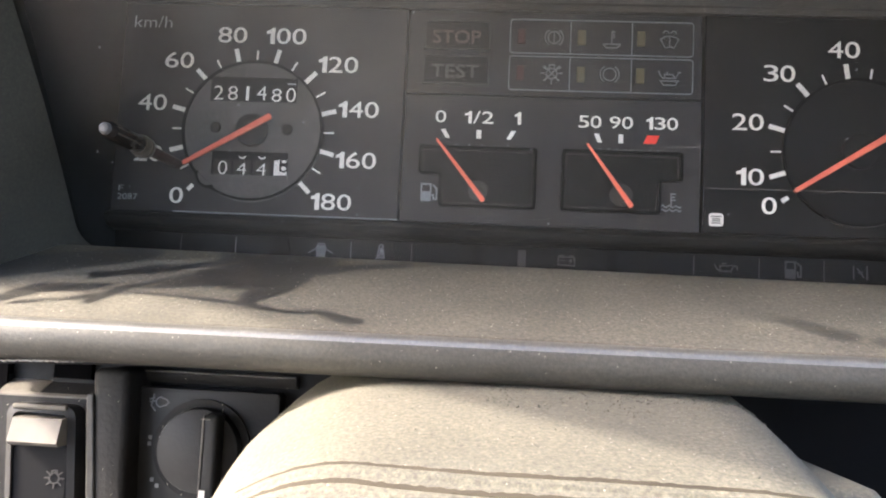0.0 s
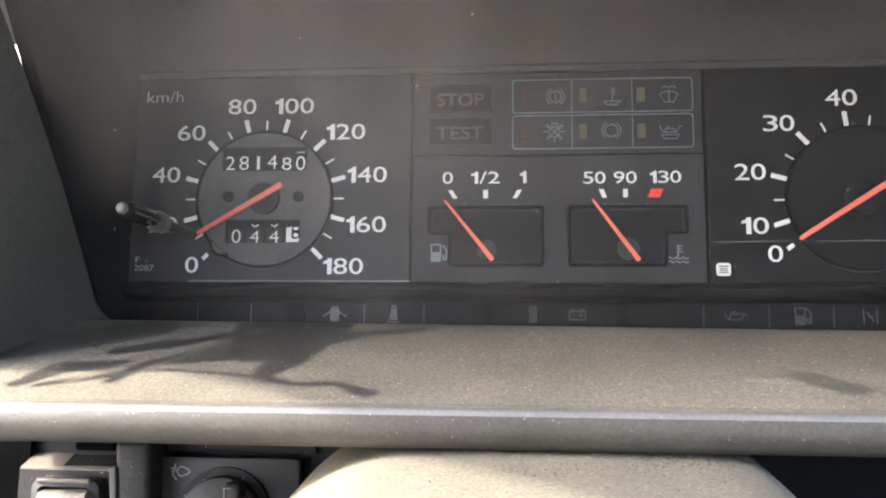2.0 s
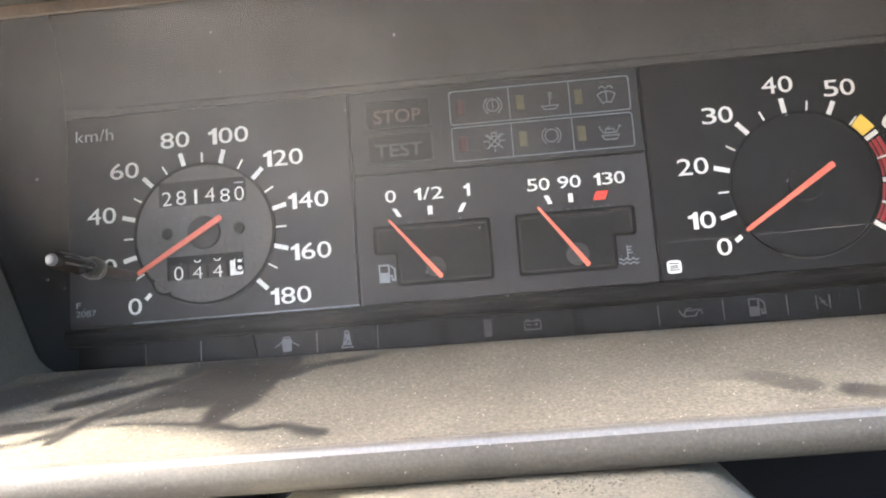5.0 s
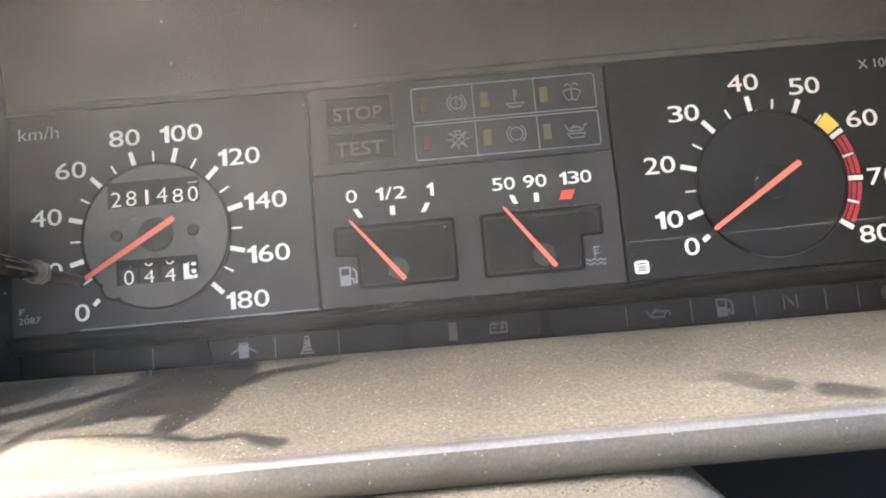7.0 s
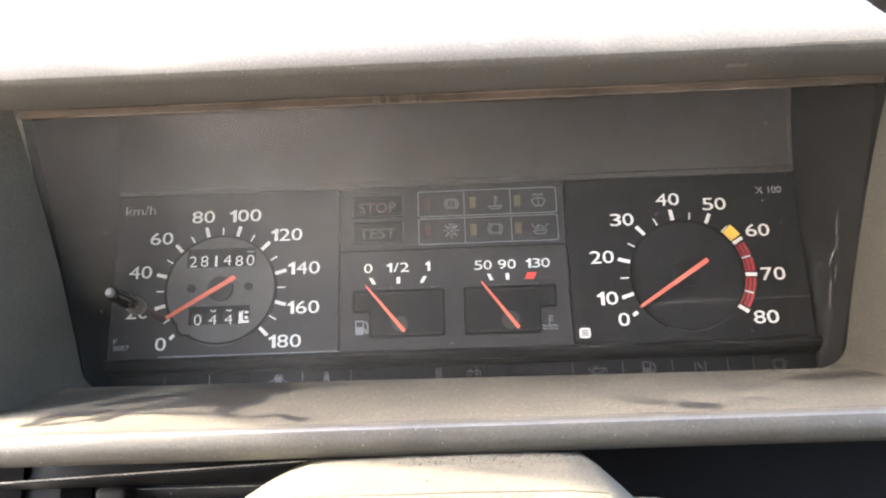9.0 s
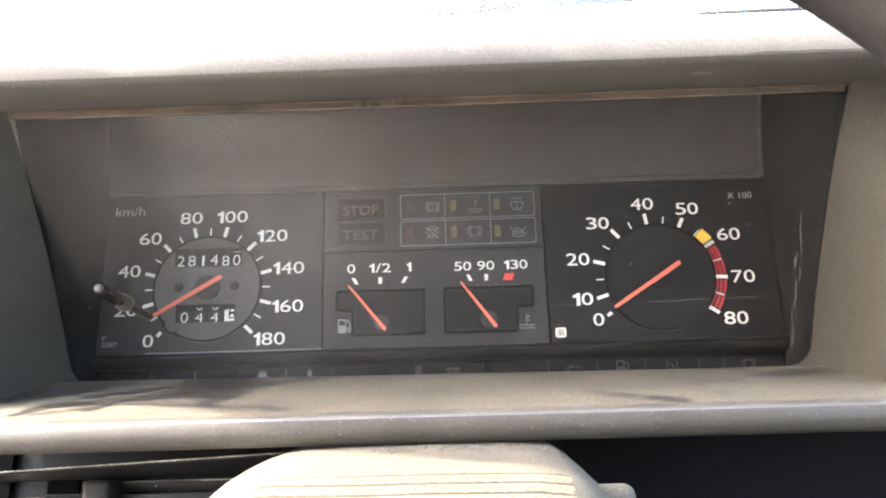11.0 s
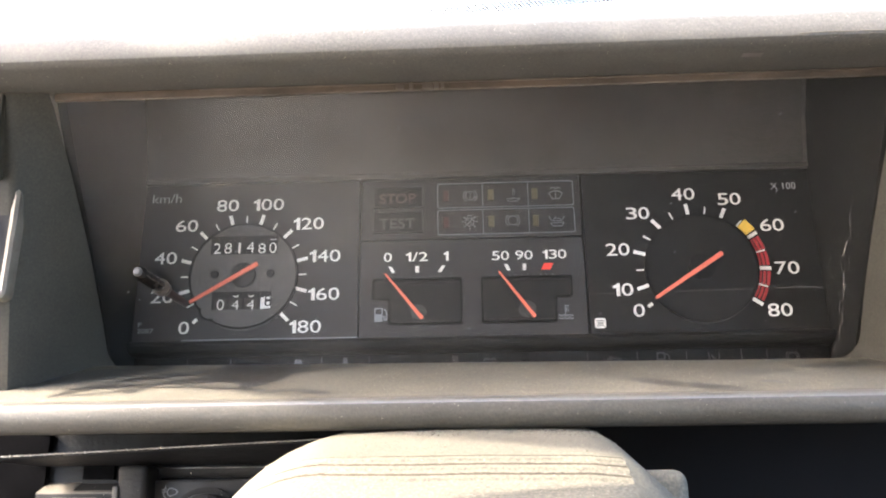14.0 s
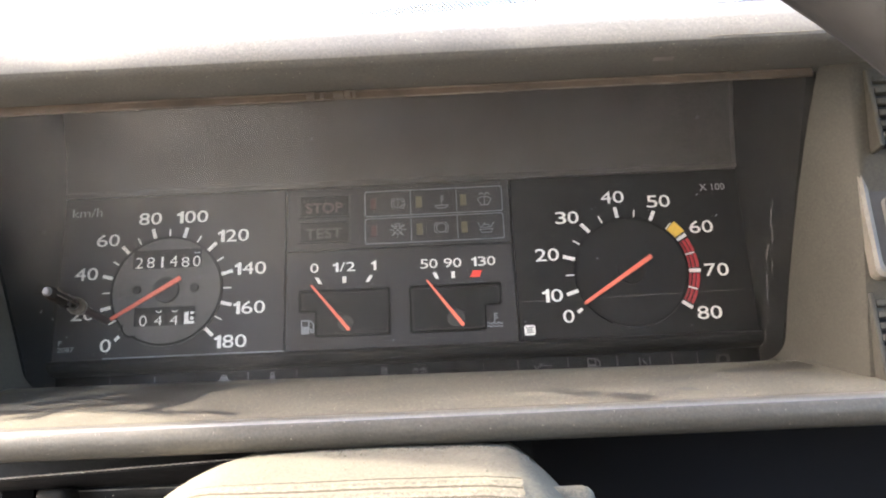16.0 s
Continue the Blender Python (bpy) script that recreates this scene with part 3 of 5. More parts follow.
for body, x, z, w in (("0", -0.1432, 0.9532, 0.0052), ("20", -0.1555, 0.9690, 0.0112), ("40", -0.1553, 0.9889, 0.0112), ("60", -0.1460, 1.0058, 0.0113), ("80", -0.1258, 1.0162, 0.0113), ("100", -0.1048, 1.0162, 0.0155),
                      ("120", -0.0840, 1.0055, 0.0152), ("140", -0.0752, 0.9883, 0.0153), ("160", -0.0752, 0.9688, 0.0153), ("180", -0.0837, 0.9527, 0.0153),
                      ("0", 0.0765, 0.9573, 0.0053), ("10", 0.0697, 0.9677, 0.0097), ("20", 0.0686, 0.9880, 0.0113), ("30", 0.0797, 1.0065, 0.0113), ("40", 0.1027, 1.0160, 0.0113), ("50", 0.1249, 1.0128, 0.0113),
                      ("60", 0.1440, 0.9987, 0.0113), ("70", 0.1485, 0.9768, 0.0113), ("80", 0.1425, 0.9562, 0.0115)):
    part("numeral", numeral(body, x, z, 0.0062, w, PRINT), M_PRINT, cluster)
for body, x, z, w in (("0", -0.0440, 0.9867, 0.0040), ("1/2", -0.0296, 0.9867, 0.0108), ("1", -0.0152, 0.9868, 0.0024), ("50", 0.0114, 0.9863, 0.0084), ("90", 0.0229, 0.9863, 0.0085), ("130", 0.0378, 0.9864, 0.0114)):
    part("numeral", numeral(body, x, z, 0.0046, w, PRINT), M_PRINT, cluster)
part("inscription", lettering("km/h", -0.1575, 1.0208, 0.0046, 0.0148, PRINT, -0.010), M_DIM, cluster)
part("inscription", lettering("F", -0.1650, 0.9552, 0.0022, 0.0018, PRINT), M_DIM, cluster)
part("inscription", lettering("2087", -0.1622, 0.9520, 0.0023, 0.0078, PRINT), M_DIM, cluster)
part("inscription", lettering("X 100", 0.1520, 1.0190, 0.0034, 0.0122, PRINT, -0.006), M_DIM, cluster)


def slab(cx, cz, w, h, shift):
    """A slanted mark: its head lies shift to the right of its foot."""
    return prism([(cx - w / 2 - shift / 2, cz - h / 2), (cx + w / 2 - shift / 2, cz - h / 2), (cx + w / 2 + shift / 2, cz + h / 2), (cx - w / 2 + shift / 2, cz + h / 2)], PRINT, FACE)


for x, sh, m_, w in ((-0.0420, -0.0018, M_PRINT, 0.0017), (-0.0295, 0.0, M_PRINT, 0.0018), (-0.0175, 0.0018, M_PRINT, 0.0017), (0.0146, -0.0013, M_PRINT, 0.0017), (0.0229, 0.0, M_PRINT, 0.0017), (0.0340, 0.0014, M_REDMARK, 0.0045)):
    part("gauge_mark", slab(x, 0.9803, w, 0.0032, sh), m_, cluster)
for x0, x1, count in ((-0.0375, -0.0185, 5), (0.0155, 0.0365, 8)):
    for k in range(count):
        part("gauge_dot", prism(circle(x0 + (x1 - x0) * k / (count - 1), 0.9762, 0.00022, 8), PRINT, FACE), M_OUTLINE, cluster)
def round_corners(pts, r, steps=4):
    """An outline with its corners cut round."""
    out = []
    for k, p in enumerate(pts):
        p, a, b = Vector(p), Vector(pts[k - 1]), Vector(pts[(k + 1) % len(pts)])
        u, v = p + (a - p).normalized() * r, p + (b - p).normalized() * r
        for q in range(steps + 1):
            t = q / steps
            out.append(tuple(u * (1 - t) ** 2 + p * 2 * t * (1 - t) + v * t * t))
    return out


# sunk windows of the two small gauges
for pts, hub, r in (([(-0.0510, 0.9752), (-0.0080, 0.9752), (-0.0080, 0.9530), (-0.0430, 0.9530), (-0.0430, 0.9652), (-0.0510, 0.9652)], (-0.0290, 0.9590), 0.0037),
                    ([(0.0020, 0.9752), (0.0452, 0.9752), (0.0452, 0.9652), (0.0374, 0.9652), (0.0374, 0.9530), (0.0020, 0.9530)], (0.0235, 0.9592), 0.0042)):
    pts = round_corners(pts, 0.0014)
    well = part("gauge_window", prism(pts, PRINT + 0.0001, FACE), M_GAUGE, cluster, "black stepped gauge window")
    # black line paints the shade round the sunk window
    part("window_edge", strokes([pts + pts[:1]], 0.0010, PRINT - 0.0006, None, 0.0009), M_GROOVE, well)
    # thin paler line paints the highlight inside the window's edge
    lip_pts = round_corners([(x + (0.0009 if x < sum(q[0] for q in pts) / len(pts) else -0.0009), z + (0.0009 if z < 0.964 else -0.0009)) for x, z in pts[2::5]], 0.0010)
    part("window_lip", strokes([lip_pts + lip_pts[:1]], 0.00022, PRINT - 0.0003, None, 0.0004), M_BOX, well, "faint line painted for the lit inner edge")
    part("needle_hub", prism(circle(*hub, r, 32), PRINT - 0.0004, FACE), M_HUB, well)


def needle(tip, tail, w0, w1, y, material):
    d = (Vector(tail) - Vector(tip)).normalized()
    s = Vector((-d.y, d.x))
    t0, t1 = Vector(tip), Vector(tail)
    pts = [t0 + s * w0 * 0.3, t0 + d * 0.0009 + s * w0, t1 + s * w1, t1 + d * 0.0004, t1 - s * w1, t0 + d * 0.0009 - s * w0, t0 - s * w0 * 0.3]
    return prism([tuple(p) for p in pts], y, y + 0.0009, None, 0.0002)


for tip, tail, w0, w1, hub, r in (((-0.1404, 0.9645), (-0.1077, 0.9837), 0.0008, 0.00115, SPEEDO, 0.0063), ((0.0838, 0.9620), (0.1172, 0.9836), 0.0008, 0.00115, TACHO, 0.0063),
                                  ((-0.0449, 0.9772), (-0.0268, 0.9547), 0.0004, 0.0009, None, 0), ((0.0101, 0.9772), (0.0267, 0.9545), 0.0004, 0.0009, None, 0)):
    pointer = part("needle", needle(tip, tail, w0, w1, FACE - 0.0052, M_NEEDLE), M_NEEDLE, cluster, "bright orange-red pointer at rest")
    if hub:
        part("hub", prism(circle(*hub, r, 40), FACE - 0.0022, FACE, None, 0.0005), M_TACH if hub == TACHO else M_FACE, pointer, "", True)
    else:
        mid = (Vector(tip) * 0.13 + Vector(tail) * 0.87)
        part("pivot", prism(circle(mid.x, mid.y, 0.0009, 16), FACE - 0.0048, FACE), M_BLACK, pointer)
LOBE = [(220, 0.0261), (222, 0.0269), (224.5, 0.0276), (228, 0.0280), (231, 0.0280), (234, 0.0275), (236, 0.0268), (237.5, 0.0261)]
lobe = [polar(SPEEDO, r, a) for a, r in LOBE]
part("disc_lobe", prism([polar(SPEEDO, 0.0258, 221)] + lobe + [polar(SPEEDO, 0.0258, 237)], PRINT - 0.0012, FACE), M_DISC, cluster, "small rounded tab of the grey disc")
part("lobe_rim", strokes([lobe], 0.0009, PRINT - 0.0013, None, 0.0014), M_GROOVE, cluster)
# highlight at the lower right of the rims, put in as a pale arc
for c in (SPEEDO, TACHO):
    part("rim_light", ring(*c, DISC + 0.0010, DISC + 0.0013, PRINT - 0.0008, FACE, None, 40, 245, 345), M_DISC if c == SPEEDO else M_HUB, cluster, "pale arc painted for the light on the dial rim")
for x in (-0.1298, -0.1020):
    part("screw", prism(circle(x, 0.9797, 0.0021, 20), PRINT - 0.0010, FACE, None, 0.0003), M_GAUGE, cluster)

# the two counters, sunk in the disc
for x0, x1, z0, z1, digits in ((-0.1325, -0.0990, 0.9900, 0.9994, (("2", -0.1293, 0.9931, 0.0036, 0.0054), ("8", -0.1238, 0.9931, 0.0037, 0.0054), ("1", -0.1181, 0.9931, 0.0011, 0.0054), ("4", -0.1126, 0.9934, 0.0038, 0.0055), ("8", -0.1068, 0.9927, 0.0037, 0.0050), ("0", -0.1013, 0.9929, 0.0036, 0.0054))),
                               (-0.1302, -0.1010, 0.9617, 0.9706, (("0", -0.1257, 0.9642, 0.0035, 0.0052), ("4", -0.1184, 0.9640, 0.0037, 0.0046), ("4", -0.1108, 0.9640, 0.0037, 0.0046)))):
    counter = part("counter", prism([(x0, z0), (x1, z0), (x1, z1), (x0, z1)], PRINT - 0.0007, FACE), M_WHEELS, cluster, "black counter window with white digits")
    for body, x, z, w, h in digits:
        part("digit", lettering(body, x, z, h, w, PRINT - 0.0009, -0.012), M_PRINT, counter)
    if z0 > 0.97:
        part("drum_mark", box(-0.1030, -0.0996, PRINT - 0.0010, FACE, 0.9970, 0.9974), M_DIM, counter)
    if z0 < 0.97:
        for x in (-0.1257, -0.1184, -0.1108):
            part("drum", box(x - 0.0033, x + 0.0033, PRINT - 0.00085, FACE, 0.9618, 0.9674), M_BOX, counter)
        part("digit_drum", prism([(-0.1060, 0.9618), (-0.1011, 0.9620), (-0.1011, 0.9680), (-0.1042, 0.9680), (-0.1046, 0.9675), (-0.1060, 0.9675)], PRINT - 0.0009, FACE), M_PRINT, counter, "white last counter drum between two digits")
        part("digit", prism(rounded(-0.1039, -0.1010, 0.9631, 0.9682, 0.0010, 4), PRINT - 0.0011, PRINT - 0.0009), M_WHEELS, counter)
        for z, rz in ((0.9671, 0.0006), (0.9645, 0.0008)):
            part("digit", prism([(-0.1022 + 0.00095 * math.cos(a * math.pi / 10), z + rz * math.sin(a * math.pi / 10)) for a in range(20)], PRINT - 0.0013, PRINT - 0.0011), M_PRINT, counter)
        for x in (-0.1184, -0.1108):
            part("digit", ring(x, 0.9693, 0.0011, 0.0015, PRINT - 0.0010, FACE, None, 12, 200, 340), M_PRINT, counter)
        for x in (-0.1223, -0.1146, -0.1070):
            part("drum_gap", box(x - 0.0002, x + 0.0002, PRINT - 0.0010, FACE, 0.9619, 0.9670), M_GAUGE, counter)

# warning field
for body, x, z, z0, z1 in (("STOP", -0.0394, 1.0178, 1.0131, 1.0240), ("TEST", -0.0396, 1.0045, 0.9998, 1.0105)):
    lamp = part("warning_lamp", prism(rounded(-0.0516, -0.0270, z0, z1, 0.0006, 2), FACE + 0.0004, FACE + 0.002), M_GAUGE, cluster, "unlit smoked warning panel")
    part("inscription", lettering(body, x, z, 0.0052, 0.0182, FACE + 0.0002, 0.01), M_STOP if body == "STOP" else M_FAINT, lamp)
    part("panel_edge", strokes([[(-0.0516, z0), (-0.0516, z1), (-0.0270, z1), (-0.0270, z0), (-0.0516, z0)]], 0.0005, FACE, None, 0.0008), M_BLACK, lamp)
WY = FACE + 0.0004
for z0, z1 in ((1.0122, 1.0252), (0.9980, 1.0110)):
    out = rounded(-0.0192, 0.0487, z0, z1, 0.0012, 4)
    part("outline", strokes([out + out[:1], [(0.0034, z0), (0.0034, z1)], [(0.0262, z0), (0.0262, z1)]], 0.00034, WY, None, 0.0004), M_OUTLINE, cluster, "thin pale frame of three warning fields")
    for x, m_, w in ((-0.0150, M_LAMP_RED, 0.0028), (0.0075, M_LAMP_YELLOW, 0.0030), (0.0295, M_LAMP_YELLOW, 0.0030)):
        part("warning_lamp", box(x - w / 2, x + w / 2, WY, FACE + 0.002, (z0 + z1) / 2 - 0.0029, (z0 + z1) / 2 + 0.0029, 0.0002), m_, cluster, "small unlit lamp")


def arc(cx, cz, r, a0, a1, steps=14, sz=1.0):
    return [(cx + r * math.cos(radians(a0 + (a1 - a0) * k / steps)), cz + sz * r * math.sin(radians(a0 + (a1 - a0) * k / steps))) for k in range(steps + 1)]


def wave(x0, x1, z, h, n=3):
    return [(x0 + (x1 - x0) * k / (4 * n), z + h * math.sin(k * math.pi / 2)) for k in range(4 * n + 1)]


def symbol(kind, x, z, k=1.0):
    """Printed symbols as lines; k scales them."""
    s = 0.001 * k
    p = lambda pts: [(x + a * s, z + b * s) for a, b in pts]
    if kind == "brake":
        return [arc(x, z, 2.3 * s, 0, 360, 20), arc(x, z, 3.4 * s, 125, 235, 8), arc(x, z, 3.4 * s, -55, 55, 8), p([(0, 1.4), (0, -0.4)]), p([(0, -1.1), (0, -1.4)])]
    if kind == "brake_wear":
        return [arc(x, z, 2.4 * s, 0, 360, 20), arc(x, z, 3.5 * s, 125, 235, 8), arc(x, z, 3.5 * s, -55, 55, 8)]
    if kind == "coolant":
        return [p([(0, 3.4), (0, -1.5)]), p([(0, 3), (1, 3)]), p([(0, 2), (1, 2)]), p([(0, 1), (1, 1)]), p([(-3.2, -1.8), (3.2, -1.8), (2, -3.2), (-2, -3.2), (-3.2, -1.8)])]
    if kind == "washer":
        return [p([(-3.4, 0.2), (-1.8, 1.2), (0, 1.5), (1.8, 1.2), (3.4, 0.2), (1.6, -3.0), (0, -2.6), (-1.6, -3.0), (-3.4, 0.2)]), p([(0, 0.9), (0, -2.2)]), arc(x - 1.4 * s, z + 2.3 * s, 1.1 * s, 20, 160, 6), arc(x + 1.4 * s, z + 2.3 * s, 1.1 * s, 20, 160, 6)]
    if kind == "bulb":
        rays = [p([(2.6 * math.cos(radians(a)), 2.6 * math.sin(radians(a))), (4.0 * math.cos(radians(a)), 4.0 * math.sin(radians(a)))]) for a in (0, 35, 145, 180, 225, 270, 315)]
        return [arc(x, z - 0.2 * s, 2.0 * s, 0, 360, 16), p([(-1.0, 2.0), (-1.0, 3.2), (1.0, 3.2), (1.0, 2.0)]), p([(-2.6, -2.8), (2.6, 2.6)]), p([(-2.6, 2.6), (2.6, -2.8)])] + rays
    if kind == "lamp":
        rays = [p([(2.7 * math.cos(radians(a)), 2.7 * math.sin(radians(a))), (4.0 * math.cos(radians(a)), 4.0 * math.sin(radians(a)))]) for a in (0, 38, 142, 180, 222, 270, 318)]
        return [arc(x, z, 2.1 * s, 0, 360, 16), p([(-1.1, 2.1), (-1.1, 3.0), (1.1, 3.0), (1.1, 2.1)])] + rays
    if kind == "oil":
        return [p([(-4, 2.2), (-3.2, 0.4), (-2.4, -0.4), (2.2, -0.4), (3.4, 1.8), (4.0, 1.8)]), p([(-1.8, -0.4), (-1.8, 1.0), (1.2, 1.0), (1.6, 0.2)]), p([(-0.8, 1.0), (-0.8, 1.9)]), p([(-3.4, -1.4), (3.2, -1.4), (2.2, -3.0), (-2.2, -3.0), (-3.4, -1.4)])]
    if kind == "thermo":
        return [p([(0, 3.2), (0, -1.4)]), p([(0, 3.0), (1.6, 3.0)]), p([(0, 1.9), (1.2, 1.9)]), p([(0, 0.8), (1.6, 0.8)]), wave(x - 3.6 * s, x + 3.6 * s, z - 1.6 * s, 0.4 * s), wave(x - 3.6 * s, x + 3.6 * s, z - 3.0 * s, 0.4 * s)]
    if kind == "car":
        return [p([(-1.4, -2.6), (-1.7, 1.0), (-1.1, 2.6), (1.1, 2.6), (1.7, 1.0), (1.4, -2.6), (-1.4, -2.6)]), p([(-1.7, 0.8), (-4.4, -0.9)]), p([(1.7, 0.8), (4.4, -0.9)]), p([(-1.2, 1.0), (1.2, 1.0)]), p([(-0.8, -1.4), (0.8, -1.4)]), p([(-0.6, 0), (-0.6, -1)]), p([(0.6, 0), (0.6, -1)])]
    if kind == "belt":
        return [arc(x, z + 2.4 * s, 0.8 * s, 0, 360, 10), p([(-0.9, 1.2), (-1.4, -2.0), (1.4, -2.0), (0.9, 1.2), (-0.9, 1.2)]), p([(0.9, 1.4), (-2.2, -2.9)]), p([(-2.4, -3.0), (2.4, -3.0)]), p([(-0.3, 0.6), (-0.3, -1.6)]), p([(0.5, 0.2), (0.5, -1.6)])]
    if kind == "battery":
        return [p([(-3.4, -2), (3.4, -2), (3.4, 1.5), (-3.4, 1.5), (-3.4, -2)]), p([(-2.6, 1.5), (-2.6, 2.3), (-1.4, 2.3), (-1.4, 1.5)]), p([(2.6, 1.5), (2.6, 2.3), (1.4, 2.3), (1.4, 1.5)]), p([(-2.2, 0), (-1, 0)]), p([(1, 0), (2.2, 0)]), p([(1.6, 0.6), (1.6, -0.6)])]
    if kind == "can":
        return [p([(-4.4, 1.0), (-3.8, -0.2), (-2.4, -1.6), (2.0, -1.6), (3.4, 0.8), (4.6, 0.4)]), p([(-2.4, -1.6), (-2.2, 0.6), (1.2, 0.6), (2.6, 1.0)]), p([(-1.2, 0.6), (-1.2, 1.6), (0.2, 1.6)]), p([(4.6, -0.4), (4.6, -1.0)])]
    if kind == "choke":
        return [p([(-2.6, 2.6), (-2.6, -2.6)]), p([(2.6, 2.6), (2.6, -2.6)]), p([(-1.2, 1.6), (1.2, -1.6)]), p([(-0.7, -0.2), (0.7, 0.2)])]
    return []


def pump(x, z, y, k=1.0):
    s = 0.001 * k
    bm = prism([(x - 3 * s, z - 3.4 * s), (x + 0.9 * s, z - 3.4 * s), (x + 0.9 * s, z + 0.3 * s), (x - 3 * s, z + 0.3 * s)], y, y + 0.0003)
    lines = [[(x - 2.8 * s, z + 0.3 * s), (x - 2.8 * s, z + 3.1 * s), (x + 0.7 * s, z + 3.1 * s), (x + 0.7 * s, z + 0.3 * s)],
             [(x + 0.9 * s, z - 1 * s), (x + 1.8 * s, z - 1 * s), (x + 1.8 * s, z - 2.6 * s), (x + 2.9 * s, z - 2.6 * s), (x + 2.9 * s, z + 1.4 * s), (x + 1.7 * s, z + 2.6 * s)]]
    return strokes(lines, 0.55 * s, y, bm, 0.0003)


for kind, x, z in (("brake", -0.0028, 1.0185), ("coolant", 0.0187, 1.0182), ("washer", 0.0400, 1.0185), ("bulb", -0.0033, 1.0047), ("brake_wear", 0.0182, 1.0048), ("oil", 0.0402, 1.0043)):
    part("symbol", strokes(symbol(kind, x, z), 0.00042, WY, None, 0.0004), M_SYMBOL, cluster)
part("symbol", pump(-0.0472, 0.9578, PRINT), M_OUTLINE, cluster)
part("symbol", strokes(symbol("thermo", 0.0416, 0.9573), 0.00045, PRINT), M_OUTLINE, cluster)
badge = rounded(0.0552, 0.0604, 0.9491, 0.9539, 0.0012, 4)
mark = part("badge", prism(badge, PRINT, FACE), M_PRINT, cluster, "small white square emblem")
part("emblem_line", strokes([[(0.0562, 0.9527), (0.0594, 0.9527)], [(0.0562, 0.9503), (0.0594, 0.9503)], [(0.0566, 0.9518), (0.0590, 0.9518)], [(0.0566, 0.9511), (0.0590, 0.9511)]], 0.00035, PRINT - 0.0002, None, 0.0002), M_GAUGE, mark)


def on_strip(bm):
    """Lays a flat print made at y = 0 onto the legend strip."""
    for v in bm.verts:
        v.co = (v.co.x * 1.073 + 0.0005, v.co.y + 0.3560 - 0.0003, 0.9349 + (v.co.z - 0.9347) * 1.06)
    return bm


for kind, x, k in (("car", -0.0822, 0.95), ("belt", -0.0608, 0.92), ("battery", 0.0042, 0.82), ("can", 0.0583, 0.85), ("choke", 0.1030, 0.85), ("brake_wear", 0.1370, 0.8)):
    part("symbol", on_strip(strokes(symbol(kind, x, 0.9347, k), 0.0004, 0.0)), M_FAINT if kind in ("can", "choke", "brake_wear", "battery") else M_SYMBOL, cluster)
part("symbol", on_strip(pump(0.0808, 0.9347, 0.0, 0.9)), M_FAINT, cluster)
for x in (-0.1330, -0.1130, -0.0715, -0.0500, 0.0475, 0.0695, 0.0910, 0.1150, 0.1260):
    part("divider", on_strip(strokes([[(x, 0.9312), (x, 0.9380)]], 0.0003, 0.0)), M_SYMBOL if -0.12 < x < -0.06 else M_FAINT, cluster)
for x, w in ((-0.0965, 1.0), (-0.0268, 0.5), (0.0200, 0.5)):
    # flat black plates paint the dark notches of the strip
    part("strip_gap", on_strip(prism([(x - 0.0036 * w, 0.9302), (x + 0.0040 * w, 0.9302), (x + 0.0022 * w, 0.9390), (x - 0.0030 * w, 0.9390)], -0.0003, 0.0006)), M_GROOVE, cluster)
# printed body of the open-doors symbol
part("symbol", on_strip(prism([(-0.0835, 0.9324), (-0.0809, 0.9324), (-0.0806, 0.9350), (-0.0811, 0.9366), (-0.0833, 0.9366), (-0.0838, 0.9350)], 0.0, 0.0003)), M_SYMBOL, cluster)
part("warning_lamp", on_strip(box(-0.0127, -0.0099, -0.0002, 0.0004, 0.9318, 0.9378)), M_HUB, cluster)

# window of the cluster: a clear pane sloping towards the driver at its head, with a brown sealing edge
pane = swept([(0.2560, 1.0285), (0.3345, 0.9265), (0.3349, 0.9268), (0.2564, 1.0288)], [-0.1700, 0.1670])
window = part("window", pane, M_LENS, cluster, "clear sloping instrument window with dust and a glare veil")
def seal(y0, y1, z0, z1, x0, x1, wave_):
    """A bead along the window's head, slightly uneven."""
    return swept([(y0, z1), (y0 + 0.0004, z0), (y1, z0 - 0.0002), (0.2580, 1.0290), (0.2580, 1.0302)], [x0 + (x1 - x0) * k / 90 for k in range(91)], None,
                 lambda x, y, z: (x, y + wave_ * math.sin(x * 310), z + wave_ * (math.sin(x * 650) + 0.7 * math.sin(x * 1730 + 1))))


edge = part("sealing_edge", seal(0.2542, 0.2556, 1.0268, 1.0298, -0.1695, 0.1655, 0.00008), M_BROWN, cluster, "brown aged sealing edge along the window's head", True)
# pale lines on the edge; the upper one paints its highlight
part("bead", swept([(0.2538, 1.0296), (0.2537, 1.0292), (0.2541, 1.0289), (0.2545, 1.0293)], [-0.110 + 0.2650 * k / 120 for k in range(121)], None, lambda x, y, z: (x, y, z + 0.00012 * math.sin(x * 520) * math.sin(x * 97))), M_BEAD, edge, "thin pale line along the sealing edge")
part("bead", swept([(0.2548, 1.0271), (0.2547, 1.0267), (0.2551, 1.0264), (0.2556, 1.0268)], [-0.150 + 0.3000 * k / 120 for k in range(121)], None, lambda x, y, z: (x, y, z + 0.00009 * math.sin(x * 610 + 2))), M_BEAD, edge, "thin pale line along the sealing edge")
